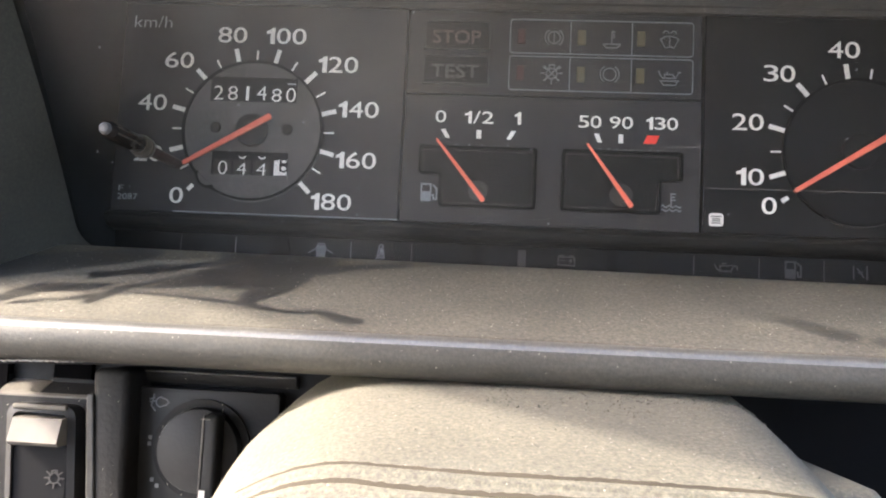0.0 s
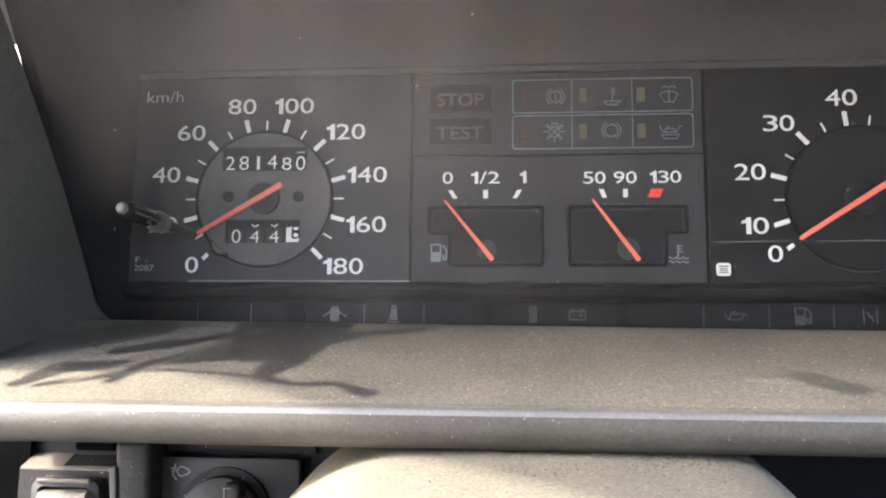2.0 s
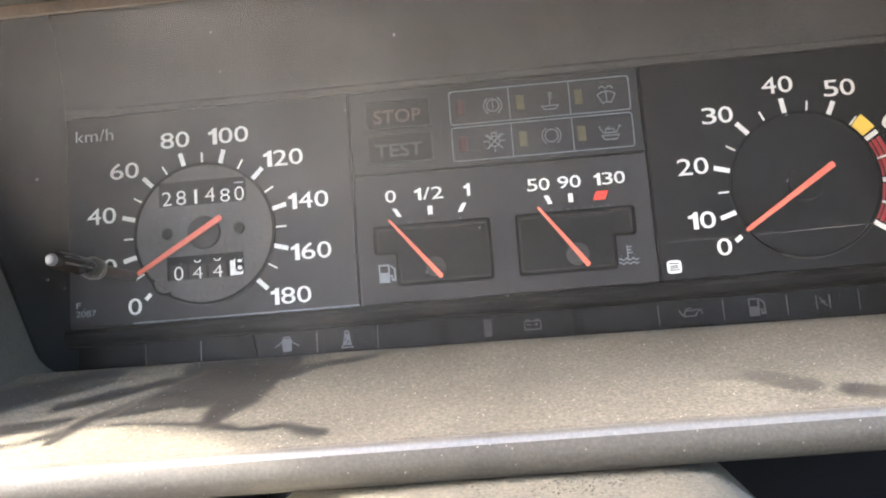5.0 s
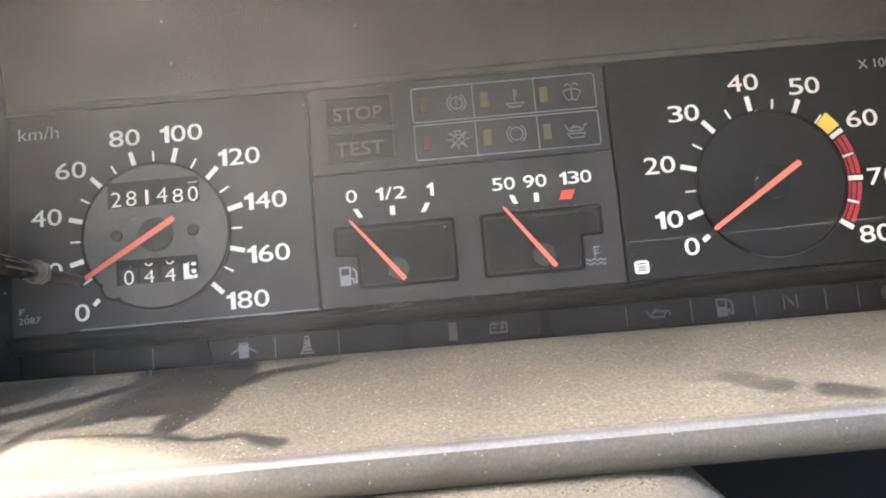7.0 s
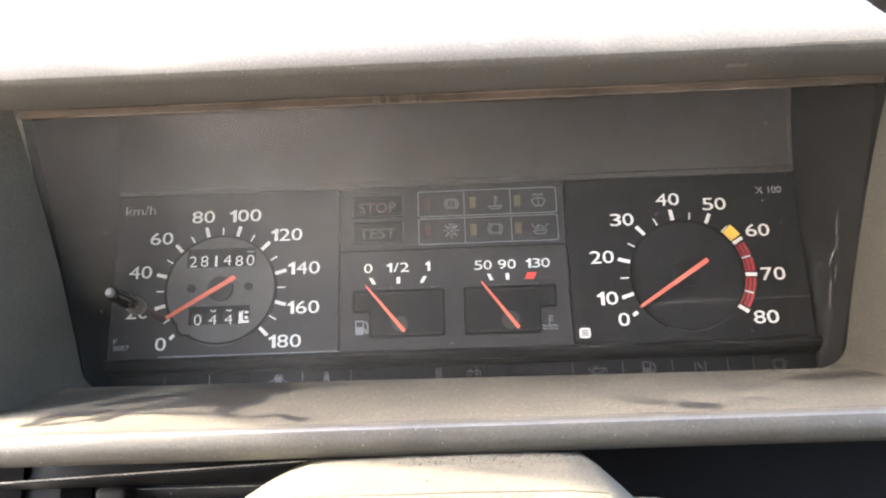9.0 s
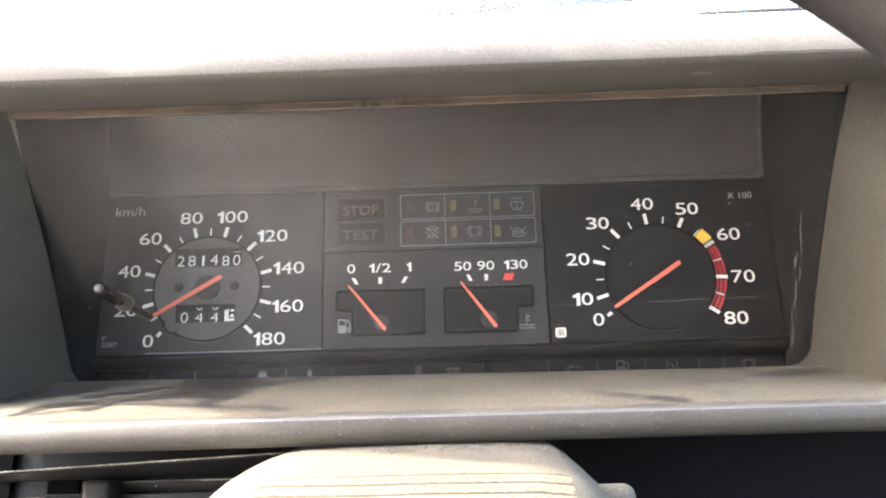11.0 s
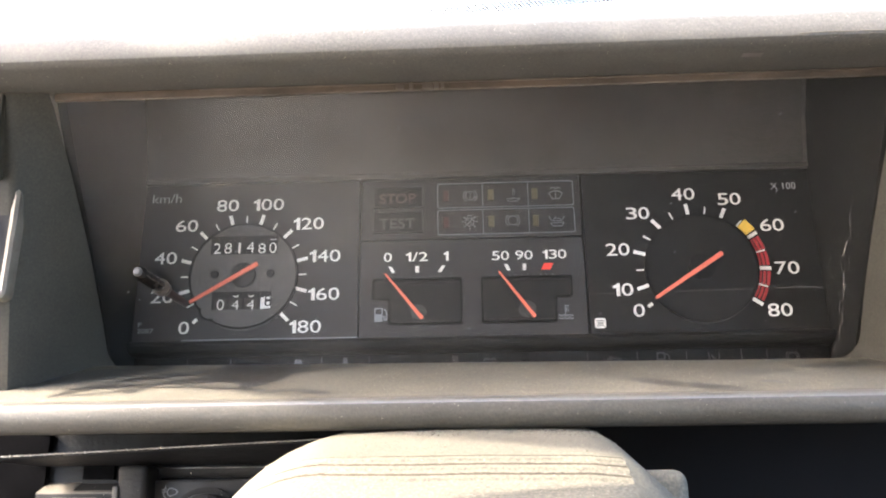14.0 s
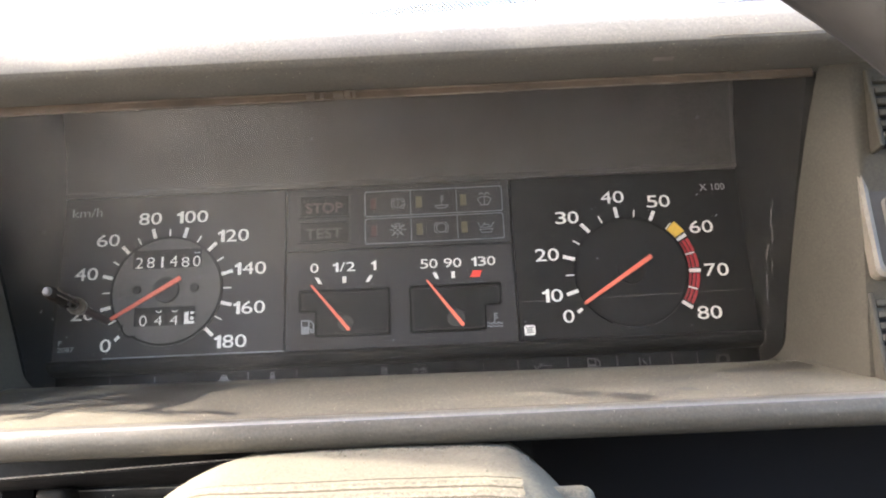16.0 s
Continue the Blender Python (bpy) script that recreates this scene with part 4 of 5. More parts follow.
for x, w in ((-0.0290, 0.0016), (-0.0245, 0.0007), (-0.0180, 0.0020), (-0.0145, 0.0010), (-0.0120, 0.0006), (0.1370, 0.0042)):
    part("scuff", box(x - w, x + w, 0.2537, 0.2546, 1.0268 if w < 0.003 else 1.0287, 1.0296, 0.0001), M_BEAD, edge, "pale scuff on the sealing edge")

def scratch(pts, width):
    """A fine scuff on the sloping window."""
    bm = strokes([pts], width, 0.0, None, 0.0001)
    for v in bm.verts:
        v.co = on_window(v.co.x, v.co.z, 0.0003 + v.co.y)
    return bm


rng = random.Random(4)
for pts, w in (([(0.045, 0.9560), (0.080, 0.9562), (0.120, 0.9566), (0.150, 0.9570)], 0.00018), ([(0.1510, 0.9690), (0.1490, 0.9660), (0.1493, 0.9620), (0.1520, 0.9595)], 0.00022),
               ([(-0.031, 0.9430), (-0.020, 0.9480), (-0.014, 0.9492)], 0.00018), ([(0.008, 0.9440), (0.013, 0.9480), (0.0155, 0.9520)], 0.00014), ([(0.030, 0.9668), (0.042, 0.9672)], 0.00013),
               ([(0.015, 0.9655), (0.024, 0.9658)], 0.00012), ([(-0.012, 0.9705), (0.004, 0.9712)], 0.00012)):
    part("scratch", scratch(pts, w), M_SCUFF, window, "fine pale scuff on the window")
for k in range(11):
    x, z = 0.1560 + rng.uniform(-0.0012, 0.0012), 0.9880 - 0.0052 * k
    part("scratch", scratch([(x, z), (x + rng.uniform(-0.0008, 0.0012), z - 0.0022), (x + rng.uniform(-0.001, 0.001), z - 0.0045)], rng.uniform(0.0002, 0.0006)), M_SCUFF, window, "fine pale scuff on the window")
for k in range(26):
    x, z = rng.uniform(-0.16, 0.155), rng.uniform(0.936, 1.02)
    part("dust_grain", scratch([(x, z), (x + 0.0003, z + rng.uniform(0.0001, 0.0004))], rng.uniform(0.0002, 0.0004)), M_OUTLINE, window)

# trip reset knob: a clear ribbed stem through the window
knob_from, knob_to = Vector((-0.1416, 0.330, 0.9640)), Vector((-0.1423, 0.2885, 0.9638))


def turned(a, b, radii, steps=20):
    """A turned body from a to b: radii at shares of its length."""
    bm = bmesh.new()
    d = (b - a)
    q = d.to_track_quat("Z", "Y").to_matrix()
    rows = [[bm.verts.new(a + d * s + q @ Vector((r * math.cos(2 * math.pi * k / steps), r * math.sin(2 * math.pi * k / steps), 0))) for k in range(steps)] for s, r in radii]
    for u, v in zip(rows, rows[1:]):
        for k in range(steps):
            j = (k + 1) % steps
            bm.faces.new((u[k], u[j], v[j], v[k]))
    bm.faces.new(rows[0][::-1]), bm.faces.new(rows[-1])
    return bm


knob = part("reset_knob", turned(knob_from, knob_to, [(0.44, 0.0020), (0.46, 0.0027), (0.50, 0.0030), (0.93, 0.0029), (0.98, 0.0024), (1.0, 0.0018)]), M_KNOB, cluster, "smoky clear ribbed trip reset knob", True)
part("knob_tip", turned(knob_from, knob_to, [(0.98, 0.0020), (1.01, 0.0019), (1.03, 0.0013), (1.035, 0.0005)]), M_KNOBTIP, knob, "pale rounded tip", True)
part("collar", turned(knob_from, knob_to, [(0.30, 0.0030), (0.32, 0.0037), (0.38, 0.0039), (0.43, 0.0036), (0.46, 0.0029)]), M_COLLAR, knob, "yellowed clear collar", True)
part("collar_edge", turned(knob_from, knob_to, [(0.375, 0.0040), (0.385, 0.0041), (0.395, 0.0040)]), M_KNOBRIB, knob, "pale edge of the collar", True)
part("stem", turned(knob_from, knob_to, [(-0.35, 0.0018), (0.31, 0.0020)]), M_STEM, knob, "dark reddish stem", True)
for k in range(6):
    a = radians(-15 + 42 * k)
    off = Vector((-0.0028 * math.cos(a), 0, 0.0028 * math.sin(a)))
    part("rib", turned(knob_from.lerp(knob_to, 0.52) + off, knob_from.lerp(knob_to, 0.93) + off, [(0.0, 0.0002), (0.1, 0.00032), (0.9, 0.00032), (1.0, 0.0002)], 6), M_KNOBRIB, knob)

# ---- steering column shroud ----
shroud = rig("column_shroud", (0, 0.2, 0.78), "thickly dusted sunlit plastic steering column cover", "steering column")


SECTION = [(-0.0860, -0.050), (-0.0856, -0.030), (-0.0842, -0.0215), (-0.0800, -0.0152), (-0.0735, -0.0098), (-0.0665, -0.0056), (-0.0600, -0.0027), (-0.0540, -0.0009), (-0.0480, 0.0), (-0.030, 0.0006), (0.0, 0.0008), (0.030, 0.0004), (0.040, -0.0006),
           (0.0455, -0.0040), (0.0505, -0.0085), (0.0555, -0.0135), (0.0595, -0.022), (0.0620, -0.034), (0.0635, -0.050)]
SPINE = [(0.300, 0.8990), (0.262, 0.8936), (0.250, 0.8915), (0.235, 0.8882), (0.222, 0.8852), (0.2085, 0.8820), (0.2022, 0.8800), (0.1970, 0.8776), (0.180, 0.8690), (0.160, 0.858), (0.145, 0.845)]


def along(table, v):
    """Reads a table of pairs at v."""
    table = sorted(table)
    for (a, p), (b, q) in zip(table, table[1:]):
        if v <= b:
            return p + (q - p) * (v - a) / (b - a)
    return table[-1][1]


def shroud_top(x, y):
    grow = 1.0 - max(0.0, 0.25 - y) * 1.2
    return along(SPINE, y) + along(SECTION, x / (grow if x < 0 else 1.0))


def shroud_shell():
    bm = bmesh.new()
    rows = []
    for y, z in SPINE:
        grow = 1.0 - max(0.0, 0.25 - y) * 1.2
        rows.append([bm.verts.new((x * (grow if x < 0 else 1.0), y, z + dz)) for x, dz in SECTION])
    for a, b in zip(rows, rows[1:]):
        for k in range(len(SECTION) - 1):
            bm.faces.new((a[k], a[k + 1], b[k + 1], b[k]))
    bm.faces.new(rows[-1]), bm.faces.new(rows[0][::-1])
    return bm


def moulded_line(y0, width, rise, ragged=0.0):
    """A line moulded across the cover; it bends towards the dashboard at its end, and its edges can be ragged."""
    wob = random.Random(int(y0 * 1e5))
    def lay(x, dy, dz):
        y = y0 + 2.6 * max(0.0, -0.014 - x) ** 2 + dy * (1 + ragged * wob.uniform(-1, 1))
        return x, y, shroud_top(x, y) + dz
    return swept([(-width, -0.001), (width, -0.001), (width * 0.5, rise), (-width * 0.5, rise)], [-0.070 + 0.110 * k / 90 for k in range(91)], None, lay)


part("upper_shell", shroud_shell(), M_SHROUD, shroud, "dusty upper half with three moulded lines", True)
for y0 in (0.2024, 0.1966, 0.1908):
    # dark strip paints the groove's shade together with its dirt
    part("groove", moulded_line(y0, 0.0012, 0.0003, 0.45), M_DIRT_SHADE, shroud, "dark moulded groove, dirt and painted shade")
    part("rib", moulded_line(y0 - 0.0021, 0.0014, 0.0007), M_SHROUD, shroud, "", True)
part("lower_shell", box(-0.094, 0.058, 0.150, 0.298, 0.775, 0.836, 0.008, None, 3), M_LOWER, shroud, "", True)
part("stalk_boot", box(0.034, 0.0640, 0.228, 0.292, 0.845, 0.8780, 0.004, None, 3), M_SHROUD, shroud, "rounded housing of the wiper stalk", True)

# coarse dirt that has gathered at the head of the cover
rng = random.Random(9)
crumbs, crumb_base = bmesh.new(), (0.02, 0.25, 0.89)
for k in range(1500):
    x, y = 0.012 + 0.034 * rng.uniform(-1, 1), 0.2630 - 0.026 * rng.random() ** 2.2
    if k % 8 == 0:
        x, y = rng.uniform(-0.05, 0.04), rng.uniform(0.20, 0.262)
    r = rng.uniform(0.00010, 0.00030) * (1.4 if rng.random() < 0.05 else 1.0)
    c0 = Vector((x, y, shroud_top(x, y) + r * 0.4))
    v = [crumbs.verts.new(c0 + Vector(d) * r * rng.uniform(0.6, 1.3)) for d in ((1, 0, 0), (-0.5, 0.9, 0), (-0.5, -0.9, 0), (0, 0, 1), (0, 0, -0.6))]
    for f in ((0, 1, 3), (1, 2, 3), (2, 0, 3), (1, 0, 4), (2, 1, 4), (0, 2, 4)):
        crumbs.faces.new([v[q] for q in f])
solid("dirt_crumbs", crumbs, M_CRUMB, crumb_base, "coarse grey dirt crumbs on the column cover", "dirt", "stuff")

corner = bmesh.new()
for k in range(700):
    u = rng.random() ** 1.6
    x, y = 0.1700 - 0.045 * u, 0.3260 - 0.012 * rng.random() ** 2 - 0.010 * rng.random() * (1 - u)
    if k % 4 == 0:
        x, y = rng.uniform(-0.165, 0.165), 0.3210 - 0.004 * rng.random() ** 2
    z = ledge_tilt(x, y, along(LEDGE[:6], y))[2]
    r = rng.uniform(0.00010, 0.00034)
    v = [corner.verts.new(Vector((x, y, z + r * 0.4)) + Vector(d) * r * rng.uniform(0.6, 1.3)) for d in ((1, 0, 0), (-0.5, 0.9, 0), (-0.5, -0.9, 0), (0, 0, 1), (0, 0, -0.6))]
    for f in ((0, 1, 3), (1, 2, 3), (2, 0, 3), (1, 0, 4), (2, 1, 4), (0, 2, 4)):
        corner.faces.new([v[q] for q in f])
solid("dust_crumbs", corner, M_CRUMB, (0.15, 0.33, 0.93), "pale dust crumbs gathered at the back of the ledge", "dirt", "stuff")

# ---- lower dashboard with switches ----
LOW = 0.341
lower = rig("lower_dashboard", (0, LOW, 0.80), "dark grey lower dashboard panel below the ledge", "dashboard")
# solid black block in place of a shaded gap
part("recess", box(-0.330, -0.2005, 0.346, 0.375, 0.20, 0.9030), M_DEEP, lower, "black block painted for the shaded gap at the dashboard's end")
part("panel", box(-0.2005, 0.055, 0.350, 0.375, 0.20, 0.9030), M_RAIL, lower)


def rail_edge(x):
    return 0.8900 + 0.040 * (x + 0.196)


def rail(profile, x0, x1, steps, ragged=0.0):
    """A rail whose front edge climbs towards the column; profile holds y and the height over that edge, or a fixed height."""
    bm = bmesh.new()
    rows = []
    for k in range(steps + 1):
        x = x0 + (x1 - x0) * k / steps
        wob = ragged * math.sin(x * 2900) * math.sin(x * 711 + 1)
        rows.append([bm.verts.new((x, y + wob, z + wob if z > 0.5 else rail_edge(x) + z + wob)) for y, z in profile])
    for a, b in zip(rows, rows[1:]):
        for k in range(len(profile)):
            j = (k + 1) % len(profile)
            bm.faces.new((a[k], a[j], b[j], b[k]))
    bm.faces.new(rows[0]), bm.faces.new(rows[-1][::-1])
    return bm


part("rail", rail([(0.3030, 0.0), (0.3034, -0.0010), (0.3500, 0.8886), (0.3500, 0.0010)], LEFT_END, -0.050, 40), M_RAIL, lower, "textured rail under the ledge", True)
part("worn_edge", rail([(0.3027, 0.0002), (0.3027, -0.0003), (0.3033, -0.0003), (0.3033, 0.0002)], LEFT_END, -0.060, 260, 0.00022), M_EDGE, lower, "scuffed pale edge of the rail")
part("shelf", swept([(0.3515, 0.8876), (0.3465, 0.8872), (0.3460, 0.8865), (0.3462, 0.8848), (0.3475, 0.8830), (0.3515, 0.8828)], [-0.1515 + 0.0600 * k / 12 for k in range(13)]), M_LOWER, lower, "textured edge above the level knob", True)
part("worn_edge", swept([(0.3464, 0.8874), (0.3457, 0.8871), (0.3457, 0.8868), (0.3464, 0.8868)], [-0.1505 + 0.0590 * k / 120 for k in range(121)], None, lambda x, y, z: (x, y + 0.00015 * math.sin(x * 2900), z + 0.00012 * math.sin(x * 4300) * math.sin(x * 900))), M_EDGE, lower, "scuffed pale edge of the shelf")
part("pillar", soften(prism([(-0.1608, 0.8880), (-0.1475, 0.8880), (-0.1440, 0.8000), (-0.1550, 0.8000)], 0.3310, 0.3515), 0.0026, 3), M_LOWER, lower, "black moulded pillar between the switches", True)
part("scuffed_side", soften(prism([(-0.1618, 0.8790), (-0.1592, 0.8790), (-0.1545, 0.8300), (-0.1580, 0.8300)], 0.3302, 0.3370), 0.0006), M_SCUFFED, lower, "rough scuffed side of the pillar")
# slots are black boxes on the panel, coloured for the shade inside
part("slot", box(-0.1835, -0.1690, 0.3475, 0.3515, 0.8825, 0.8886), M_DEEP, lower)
part("slot", box(-0.2080, -0.2000, 0.3475, 0.3515, 0.8770, 0.8830), M_VOID, lower)
# solid panel, coloured as the shade of an open footwell
part("footwell", box(0.055, 0.42, 0.350, 0.375, 0.20, 0.9030), M_VOID, lower, "black panel painted for the shaded opening beside the column")

switch = rig("rocker_switch", (-0.178, 0.345, 0.84), "worn cream rocker switch in a black frame with a lamp symbol", "switch")
part("housing", soften(swept([(0.3408, 0.8300), (0.3408, 0.8764), (0.3420, 0.8772), (0.3508, 0.8812), (0.3508, 0.8300)], [-0.2010, -0.1830, -0.1662]), 0.0006), M_LOWER, switch, "", True)
# sunlight on the left of the housing's top, put in as a pale patch
part("sunlit_top", swept([(0.3418, 0.8773), (0.3500, 0.8811), (0.3500, 0.8814), (0.3418, 0.8776)], [-0.2004, -0.1950, -0.1860, -0.1848]), M_WORN_LIT, switch, "beige patch painted where sun falls on the housing")
part("worn_edge", swept([(0.3406, 0.8760), (0.3406, 0.8766), (0.3418, 0.8775), (0.3418, 0.8770)], [-0.2008 + 0.0344 * k / 40 for k in range(41)]), M_WORN_LIT, switch, "worn pale front edge")
outer = rounded(-0.1920, -0.1668, 0.8350, 0.8740, 0.004)
inner = rounded(-0.1896, -0.1692, 0.8370, 0.8714, 0.003)
frame_bm = bmesh.new()
rows = [[frame_bm.verts.new((x + 0.0007 * (0.8740 - z) / 0.01, y, z)) for x, z in ring_pts] for y, ring_pts in ((0.3410, outer), (0.3335, outer), (0.3325, inner), (0.3375, inner))]
for a, c in zip(rows, rows[1:]):
    for k in range(len(a)):
        frame_bm.faces.new((a[k], a[(k + 1) % len(a)], c[(k + 1) % len(a)], c[k]))
frame_bm.faces.new(rows[-1])
part("frame", frame_bm, M_BLACK, switch, "", True)
# pale strip paints the sun on the frame's top edge
part("sunlit_rim", box(-0.1895, -0.1695, 0.3322, 0.3340, 0.8724, 0.8742, 0.0006), M_WORN_LIT, switch, "pale top of the frame, worn and painted as sunlit")
part("rocker", soften(swept([(0.3290, 0.8698), (0.3262, 0.8618), (0.3280, 0.8605), (0.3372, 0.8605), (0.3372, 0.8702)], [-0.1868, -0.1690]), 0.0012), M_ROCKER, switch, "worn cream rocker", True)
part("rocker_face", box(-0.1885, -0.1672, 0.3335, 0.3375, 0.8375, 0.8605, 0.001), M_VOID, switch)
part("symbol", strokes(symbol("lamp", -0.1722, 0.8490, 0.85), 0.00045, 0.3331), M_FAINT, switch)

leveller = rig("headlamp_leveller", (-0.118, LOW, 0.84), "black rotary headlamp level knob with pale symbols", "switch")
part("plate", prism(rounded(-0.1458, -0.0925, 0.8280, 0.8826, 0.002, 3), LOW - 0.006, LOW + 0.005, None, 0.0006), M_BLACK, leveller, "", True)
# dark ring paints the shade of the recess round the knob
part("knob_rim", ring(-0.1195, 0.8618, 0.0148, 0.0176, LOW - 0.0075, LOW - 0.004, None, 48), M_LOWER, leveller)
dial = part("knob", prism(circle(-0.1195, 0.8618, 0.0147, 48), LOW - 0.012, LOW - 0.004, None, 0.0010), M_BLACK, leveller, "", True)
part("grip", box(-0.1160, -0.1100, LOW - 0.0200, LOW - 0.011, 0.8460, 0.8755, 0.0016, None, 3), M_BLACK, dial, "", True)
part("grip_line", box(-0.11480, -0.11440, LOW - 0.0202, LOW - 0.0195, 0.8505, 0.8748), M_GROOVE, dial)
part("wear_mark", box(-0.1160, -0.1126, LOW - 0.0203, LOW - 0.0196, 0.8736, 0.8742, 0.0002), M_WORN_LIT, dial, "pale worn edge of the grip")
part("pointer", box(-0.1148, -0.1128, LOW - 0.0205, LOW - 0.0195, 0.8465, 0.8502), M_PRINT, dial)
SY = LOW - 0.0064
part("symbol", strokes([arc(-0.1360, 0.8775, 0.0017, 90, 270, 8, 1.0), [(-0.1360, 0.8792), (-0.1338, 0.8784), (-0.1330, 0.8775), (-0.1338, 0.8766), (-0.1360, 0.8758)], [(-0.1386, 0.8800), (-0.1394, 0.8762), (-0.1380, 0.8745)], [(-0.1400, 0.8785), (-0.1384, 0.8788)], [(-0.1399, 0.8775), (-0.1382, 0.8778)]], 0.0005, SY), M_DIM, leveller)
for x, z in ((-0.1390, 0.8648), (-0.1391, 0.8626), (-0.1372, 0.8500), (-0.1352, 0.8480)):
    part("mark", box(x - 0.0006, x + 0.0006, SY, SY + 0.0005, z - 0.0007, z + 0.0007), M_DIM, leveller)

leveller.matrix_world = LEAN @ Matrix.Translation((-0.118 - 0.0035, LOW + 0.007, 0.84 - 0.0011))

# ---- air vents beside the binnacle ----
def front_y(z):
    """The front of the side panels at a height."""
    return 0.2775 + (z - 0.909) / (1.030 - 0.909) * (0.2500 - 0.2775)


def bezel(out, inn, y0, y1):
    """A frame between two outlines with the same count of corners."""
    bm = bmesh.new()
    rows = [[bm.verts.new((x, y, z)) for x, z in pts] for y, pts in ((y1, out), (y0 + 0.0008, out), (y0, [(a[0] * 0.6 + b[0] * 0.4, a[1] * 0.6 + b[1] * 0.4) for a, b in zip(out, inn)]), (y0 + 0.0008, inn), (y1, inn))]
    for a, b in zip(rows, rows[1:]):
        for k in range(len(a)):
            j = (k + 1) % len(a)
            bm.faces.new((a[k], a[j], b[j], b[k]))
    return bm


def vent(x0, x1, z0, z1, count):
    y = front_y((z0 + z1) / 2)
    ob = rig("air_vent", ((x0 + x1) / 2, y, z0), "grey plastic louvred air vent in the dashboard", "air vent", "vents beside the instruments")
    part("backing", box(x0, x1, y - 0.0016, y + 0.004, z0, z1), M_VOID, ob)
    for a, b, c, d in ((x0 - 0.002, x0, z0 - 0.002, z1 + 0.002), (x1, x1 + 0.002, z0 - 0.002, z1 + 0.002)):
        part("frame_side", box(a, b, y - 0.0045, y + 0.004, c, d, 0.0006), M_CHEEK, ob)
    for k in range(count):
        z = z0 + (z1 - z0) * (k + 0.5) / count
        part("slat", box(x0, x1, y - 0.0045, y + 0.001, z - 0.0013, z + 0.0013, 0.0006), M_CHEEK, ob)


vent(0.1850, 0.258, 0.9960, 1.0240, 6)
vent(0.1795, 0.252, 0.9110, 0.9415, 7)
vent(-0.2035, -0.1900, 0.9960, 1.0260, 5)
for sign in (1, -1):
    x0, x1, z0, z1 = (0.1808, 0.2345, 0.9500, 0.9880) if sign > 0 else (-0.2035, -0.1845, 0.9490, 0.9890)
    y = front_y(0.966)
    ob = rig("blank_switch", ((x0 + x1) / 2, y, z0), "dark dashboard switch in a pale rounded frame", "switch", "switches beside the instruments")
    out, inn = rounded(x0 - 0.003, x1 + 0.003, z0 - 0.003, z1 + 0.003, 0.003), rounded(x0, x1, z0, z1, 0.003)
    part("frame", bezel(out, inn, y - 0.0042, y + 0.002), M_WORN_LIT, ob, "pale rounded frame", True)
    part("key", prism(inn, y - 0.0030, y + 0.002, None, 0.0008), M_BLACK, ob, "", True)
    part("button", prism(rounded(x0 + 0.004, x1 - 0.004, z0 + 0.013, z1 - 0.010, 0.003), y - 0.0050, y, None, 0.001), M_DISC, ob, "", True)

# ---- steering wheel ----
wheel = rig("steering_wheel", (-0.017, 0.12, 0.70), "black single-spoke steering wheel in front of the instruments", "steering wheel")
CENTRE, RIM, TUBE = Vector((-0.017, 0.120, 0.848)), 0.186, 0.0140


def rim_mesh(steps=120, around=18):
    bm = bmesh.new()
    rows = []
    for k in range(steps):
        a = 2 * math.pi * k / steps
        rows.append([])
        for j in range(around):
            b = 2 * math.pi * j / around
            r = RIM + TUBE * math.cos(b)
            rows[-1].append(bm.verts.new(CENTRE + Vector((r * math.cos(a), 0.9 * TUBE * math.sin(b), r * math.sin(a)))))
    for k in range(steps):
        u, v = rows[k], rows[(k + 1) % steps]
        for j in range(around):
            i = (j + 1) % around
            bm.faces.new((u[j], u[i], v[i], v[j]))
    return bm


part("rim", rim_mesh(), M_RIM, wheel, "", True)
part("hub", prism(circle(CENTRE.x, CENTRE.z - 0.012, 0.024, 36), 0.108, 0.140, None, 0.004), M_RIM, wheel, "", True)
part("shaft", turned(Vector((CENTRE.x, 0.135, CENTRE.z - 0.012)), Vector((CENTRE.x, 0.20, CENTRE.z - 0.012)), [(0.0, 0.016), (1.0, 0.016)]), M_RIM, wheel, "", True)
part("spoke", soften(prism([(CENTRE.x - 0.030, CENTRE.z - 0.178), (CENTRE.x + 0.030, CENTRE.z - 0.178), (CENTRE.x + 0.018, CENTRE.z - 0.010), (CENTRE.x - 0.018, CENTRE.z - 0.010)], 0.112, 0.128), 0.004), M_RIM, wheel, "", True)

# ---- windscreen and its border ----
screen = rig("windscreen", (0, 0.6, 1.24), "dusty car windscreen with a dotted black border", "windscreen")
FOOT, TOP = Vector((0, 0.575, 1.2790)), Vector((0, 0.062, 1.352))
GLASS = (TOP - FOOT).normalized()
OUT = GLASS.cross(Vector((1, 0, 0))).normalized()


def on_glass(x, s, off=0.0):
    return Vector((x, 0, 0)) + FOOT + GLASS * s + OUT * off


def glass_strip(s0, s1, off, thick, x0=-0.66, x1=0.66):
    bm = bmesh.new()
    v = [bm.verts.new(on_glass(x, s, o)) for o in (off, off + thick) for x, s in ((x0, s0), (x1, s0), (x1, s1), (x0, s1))]
    for f in ((0, 1, 2, 3), (7, 6, 5, 4), (0, 4, 5, 1), (1, 5, 6, 2), (2, 6, 7, 3), (3, 7, 4, 0)):
        bm.faces.new([v[k] for k in f])
    return bm


glass = part("glass", glass_strip(-0.03, (TOP - FOOT).length, 0.0, 0.004), M_SCREEN, screen)
glass.visible_shadow = False


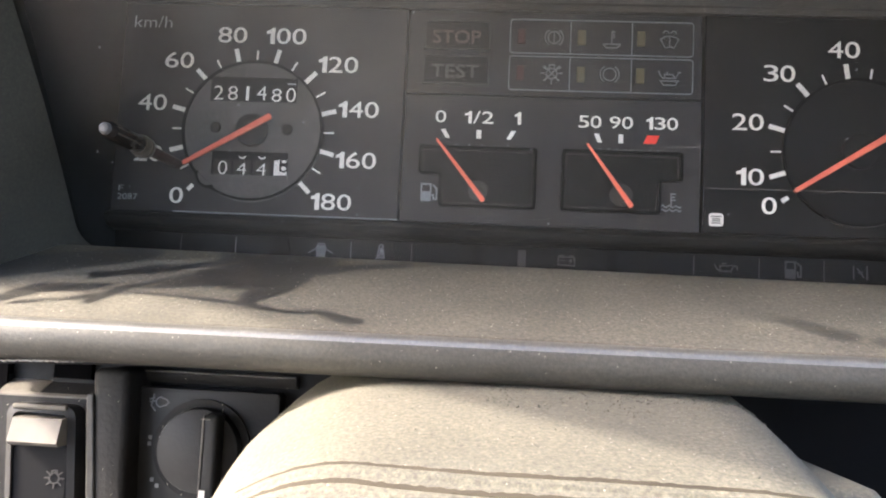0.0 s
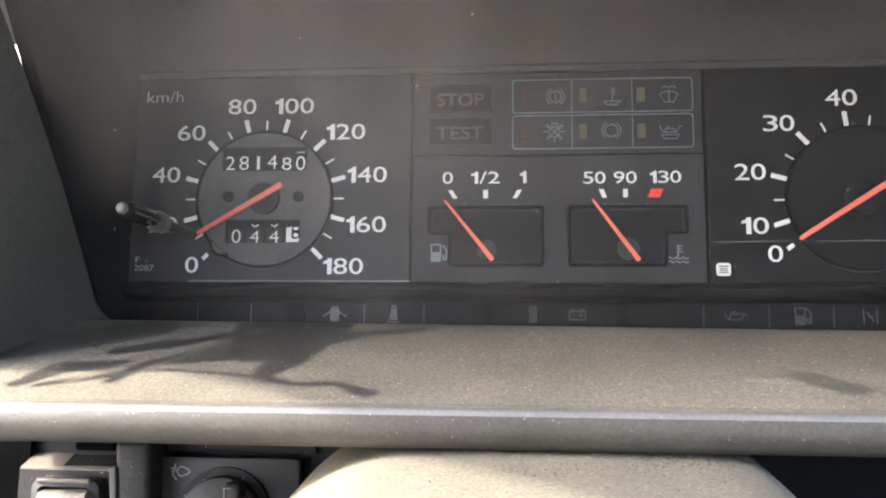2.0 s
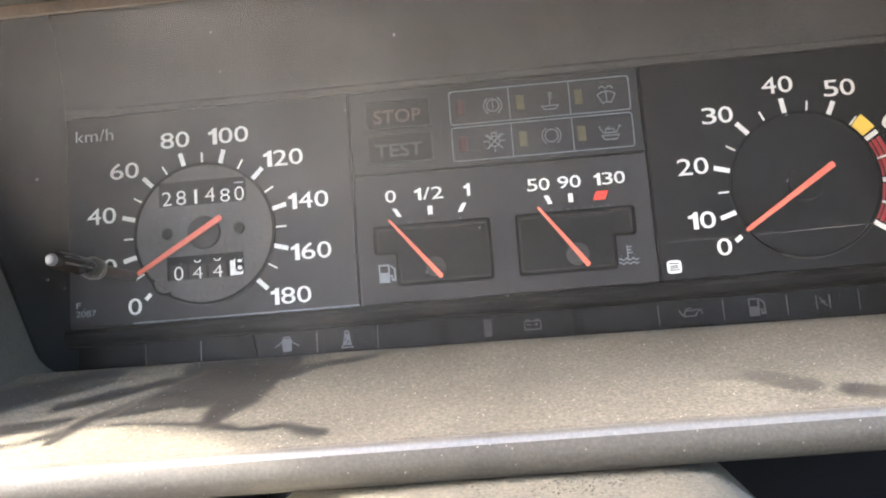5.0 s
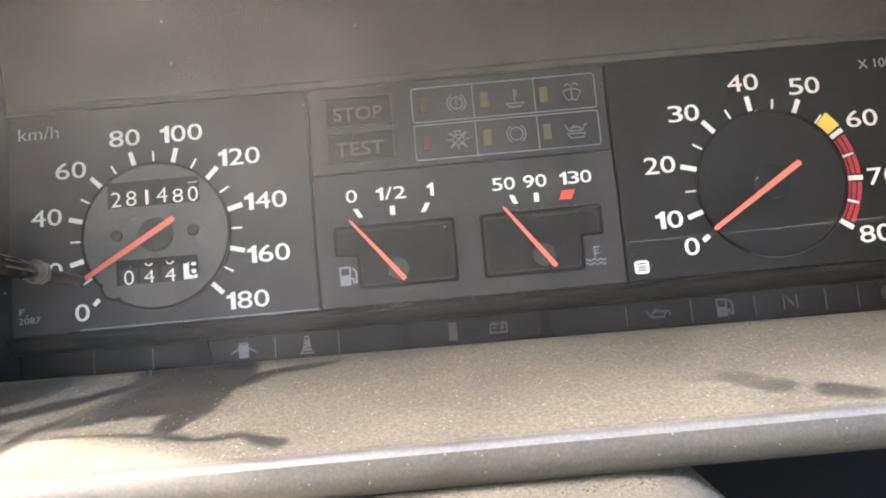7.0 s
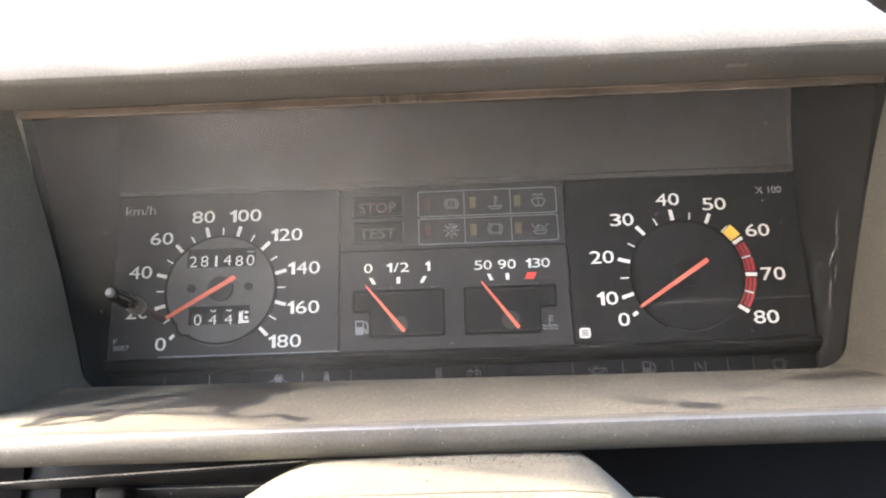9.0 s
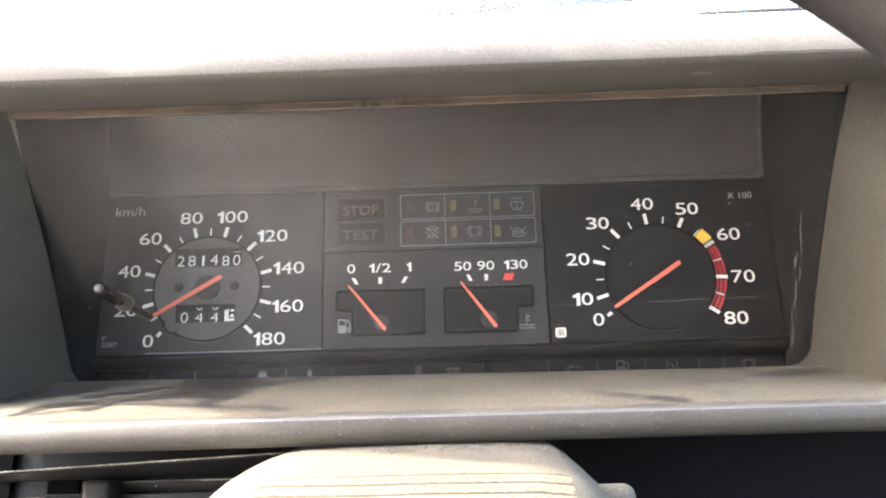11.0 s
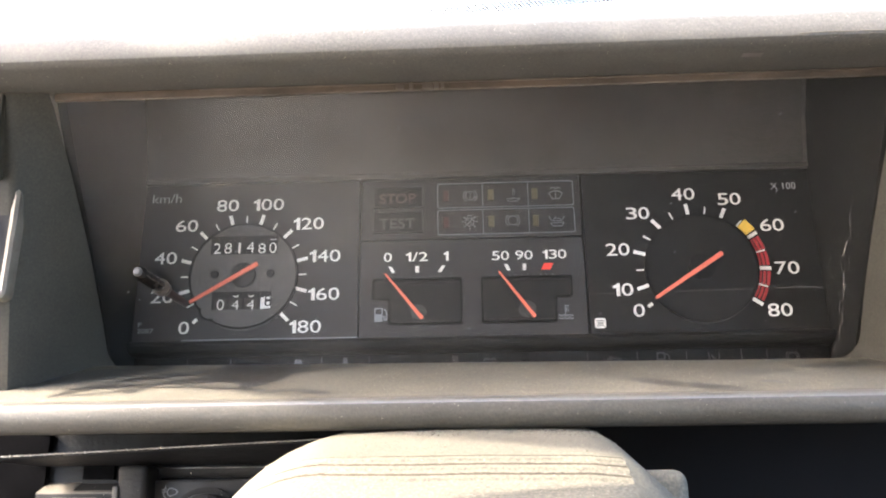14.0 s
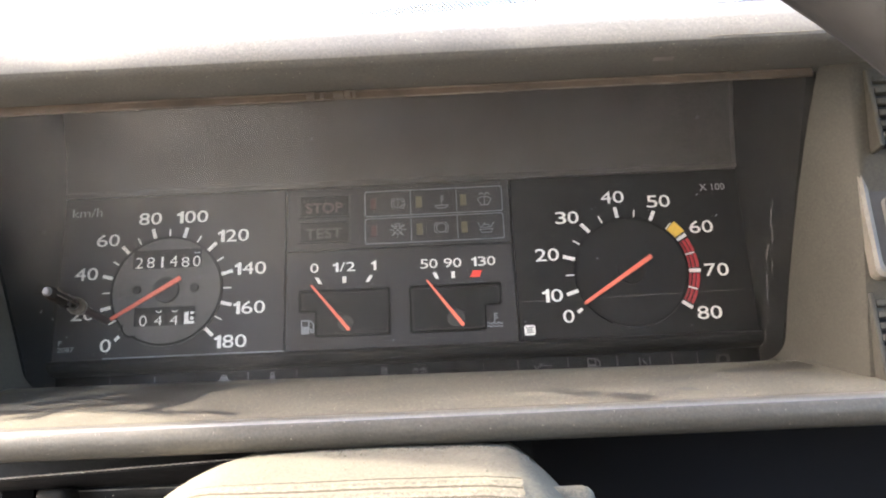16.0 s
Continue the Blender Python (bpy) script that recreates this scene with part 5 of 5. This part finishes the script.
BAND = [(-0.40, -0.0265), (-0.185, -0.0146), (-0.06, -0.0060), (0.06, 0.0085), (0.23, 0.0180), (0.32, 0.0200), (0.70, 0.0300)]


def band_s(x):
    """Height of the printed band's middle along the glass; it climbs towards the passenger's side."""
    return along(BAND, x)


def dot(bm, x, s, r, off=-0.0008):
    c = on_glass(x, s, off)
    v = [bm.verts.new(c + Vector((1, 0, 0)) * r * math.cos(a * math.pi / 3) + GLASS * r * math.sin(a * math.pi / 3)) for a in range(6)]
    bm.faces.new(v)


band, field = bmesh.new(), bmesh.new()
for k in range(235):
    x = -0.22 + 0.0034 * k
    full = min(1.0, max(0.0, (x + 0.20) / 0.34))
    for row in range(-3, 4):
        fade = 1.0 if row < 2 else 0.72
        dot(band, x + 0.0017 * (row % 2), band_s(x) + 0.0026 * row, (0.0011 + 0.0006 * full) * fade)
for k in range(90):
    x = 0.09 + 0.0042 * k
    for row in range(9):
        s = band_s(x) - 0.0135 - 0.0038 * row
        if s > -0.030 and math.sin(x * 71 + row) + math.sin(x * 31) > -0.9:
            dot(field, x + 0.0021 * (row % 2), s, 0.0010)
tagged(part("border_dots", band, M_FRIT, screen, "band of printed black dots"), kind="stuff")
tagged(part("shade_dots", field, M_FRIT, screen, "sparse printed dots under the band"), kind="stuff")

wiper = rig("windscreen_wiper", tuple(on_glass(0.40, -0.012, 0.006)), "thin black wiper parked at the foot of the windscreen", "wiper")
for nm, x0, x1, s0, s1, w0, w1, o0, o1 in (("blade", 0.225, 0.60, -0.0205, -0.0155, 0.0006, 0.0050, 0.0048, 0.0070), ("arm", 0.42, 0.62, -0.0245, -0.0225, 0.004, 0.004, 0.0100, 0.0140)):
    bm = bmesh.new()
    v = [bm.verts.new(on_glass(x, s + d, o)) for o in (o0, o1) for x, s, d in ((x0, s0, -w0), (x1, s1, -w1), (x1, s1, w1), (x0, s0, w0))]
    for f in ((0, 1, 2, 3), (7, 6, 5, 4), (0, 4, 5, 1), (1, 5, 6, 2), (2, 6, 7, 3), (3, 7, 4, 0)):
        bm.faces.new([v[k] for k in f])
    part(nm, bm, M_BLACK, wiper)

# ---- the cabin shell, plain and out of view, its left side open to let the sun in ----
solid("ground", box(-60, 60, -60, 60, -0.3, 0.0), M_GROUND, (0, 0, 0), "pale dusty ground around the car", "ground", "structure", lean=False)
solid("cabin_floor", box(-0.62, 0.62, -1.4, 1.0, 0.25, 0.29), M_LOWER, (0, 0, 0.25), "dark car floor", "floor", "structure", lean=False)
# unseen roof; its stepped front corner is cut to shape the sun patch
solid("ceiling", box(-0.565, -0.455, 0.140, 0.2185, 1.42, 1.46, 0, box(-0.565, -0.30, 0.06, 0.140, 1.42, 1.46, 0, box(-0.565, 0.62, -1.4, 0.06, 1.42, 1.46))), M_CLOTH, (0, 0, 1.42), "unseen pale roof cut to shape the sunlight", "ceiling", "structure", lean=False)
solid("wall_right", box(0.66, 0.70, -1.4, 1.0, 0.25, 1.00), M_LOWER, (0.68, 0, 0.25), "dark door trim", "wall", "structure", lean=False)
# unseen wall, full height to keep the sky behind out of reflections
solid("wall_back", box(-0.62, 0.66, -1.44, -1.40, 0.25, 1.42), M_CLOTH, (0, -1.42, 0.25), "unseen pale wall closing the cabin behind", "wall", "structure", lean=False)
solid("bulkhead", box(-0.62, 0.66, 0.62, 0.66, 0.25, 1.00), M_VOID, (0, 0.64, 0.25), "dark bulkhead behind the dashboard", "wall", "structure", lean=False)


def pillar(sign):
    """A raked windscreen pillar, out of view, from the roof's corner to the foot of the screen; the left one is set to
    shade the column cover.
    """
    bm = bmesh.new()
    ends = [(0.565, 0.140, 1.43), (0.565, 0.212, 1.43), (0.637, 0.667, 1.0), (0.637, 0.517, 1.0)]
    a = [bm.verts.new((sign * x, y, z)) for x, y, z in ends]
    b = [bm.verts.new((sign * (x + 0.035), y, z)) for x, y, z in ends]
    bm.faces.new(a), bm.faces.new(b[::-1])
    for k in range(4):
        j = (k + 1) % 4
        bm.faces.new((a[k], b[k], b[j], a[j]))
    bmesh.ops.recalc_face_normals(bm, faces=bm.faces)
    return soften(bm, 0.008, 3)


for sign in (-1, 1):
    solid("pillar", pillar(sign), M_LOWER, (sign * 0.61, 0.45, 1.0), "dark trimmed windscreen pillar", "wall", "structure", True, False)
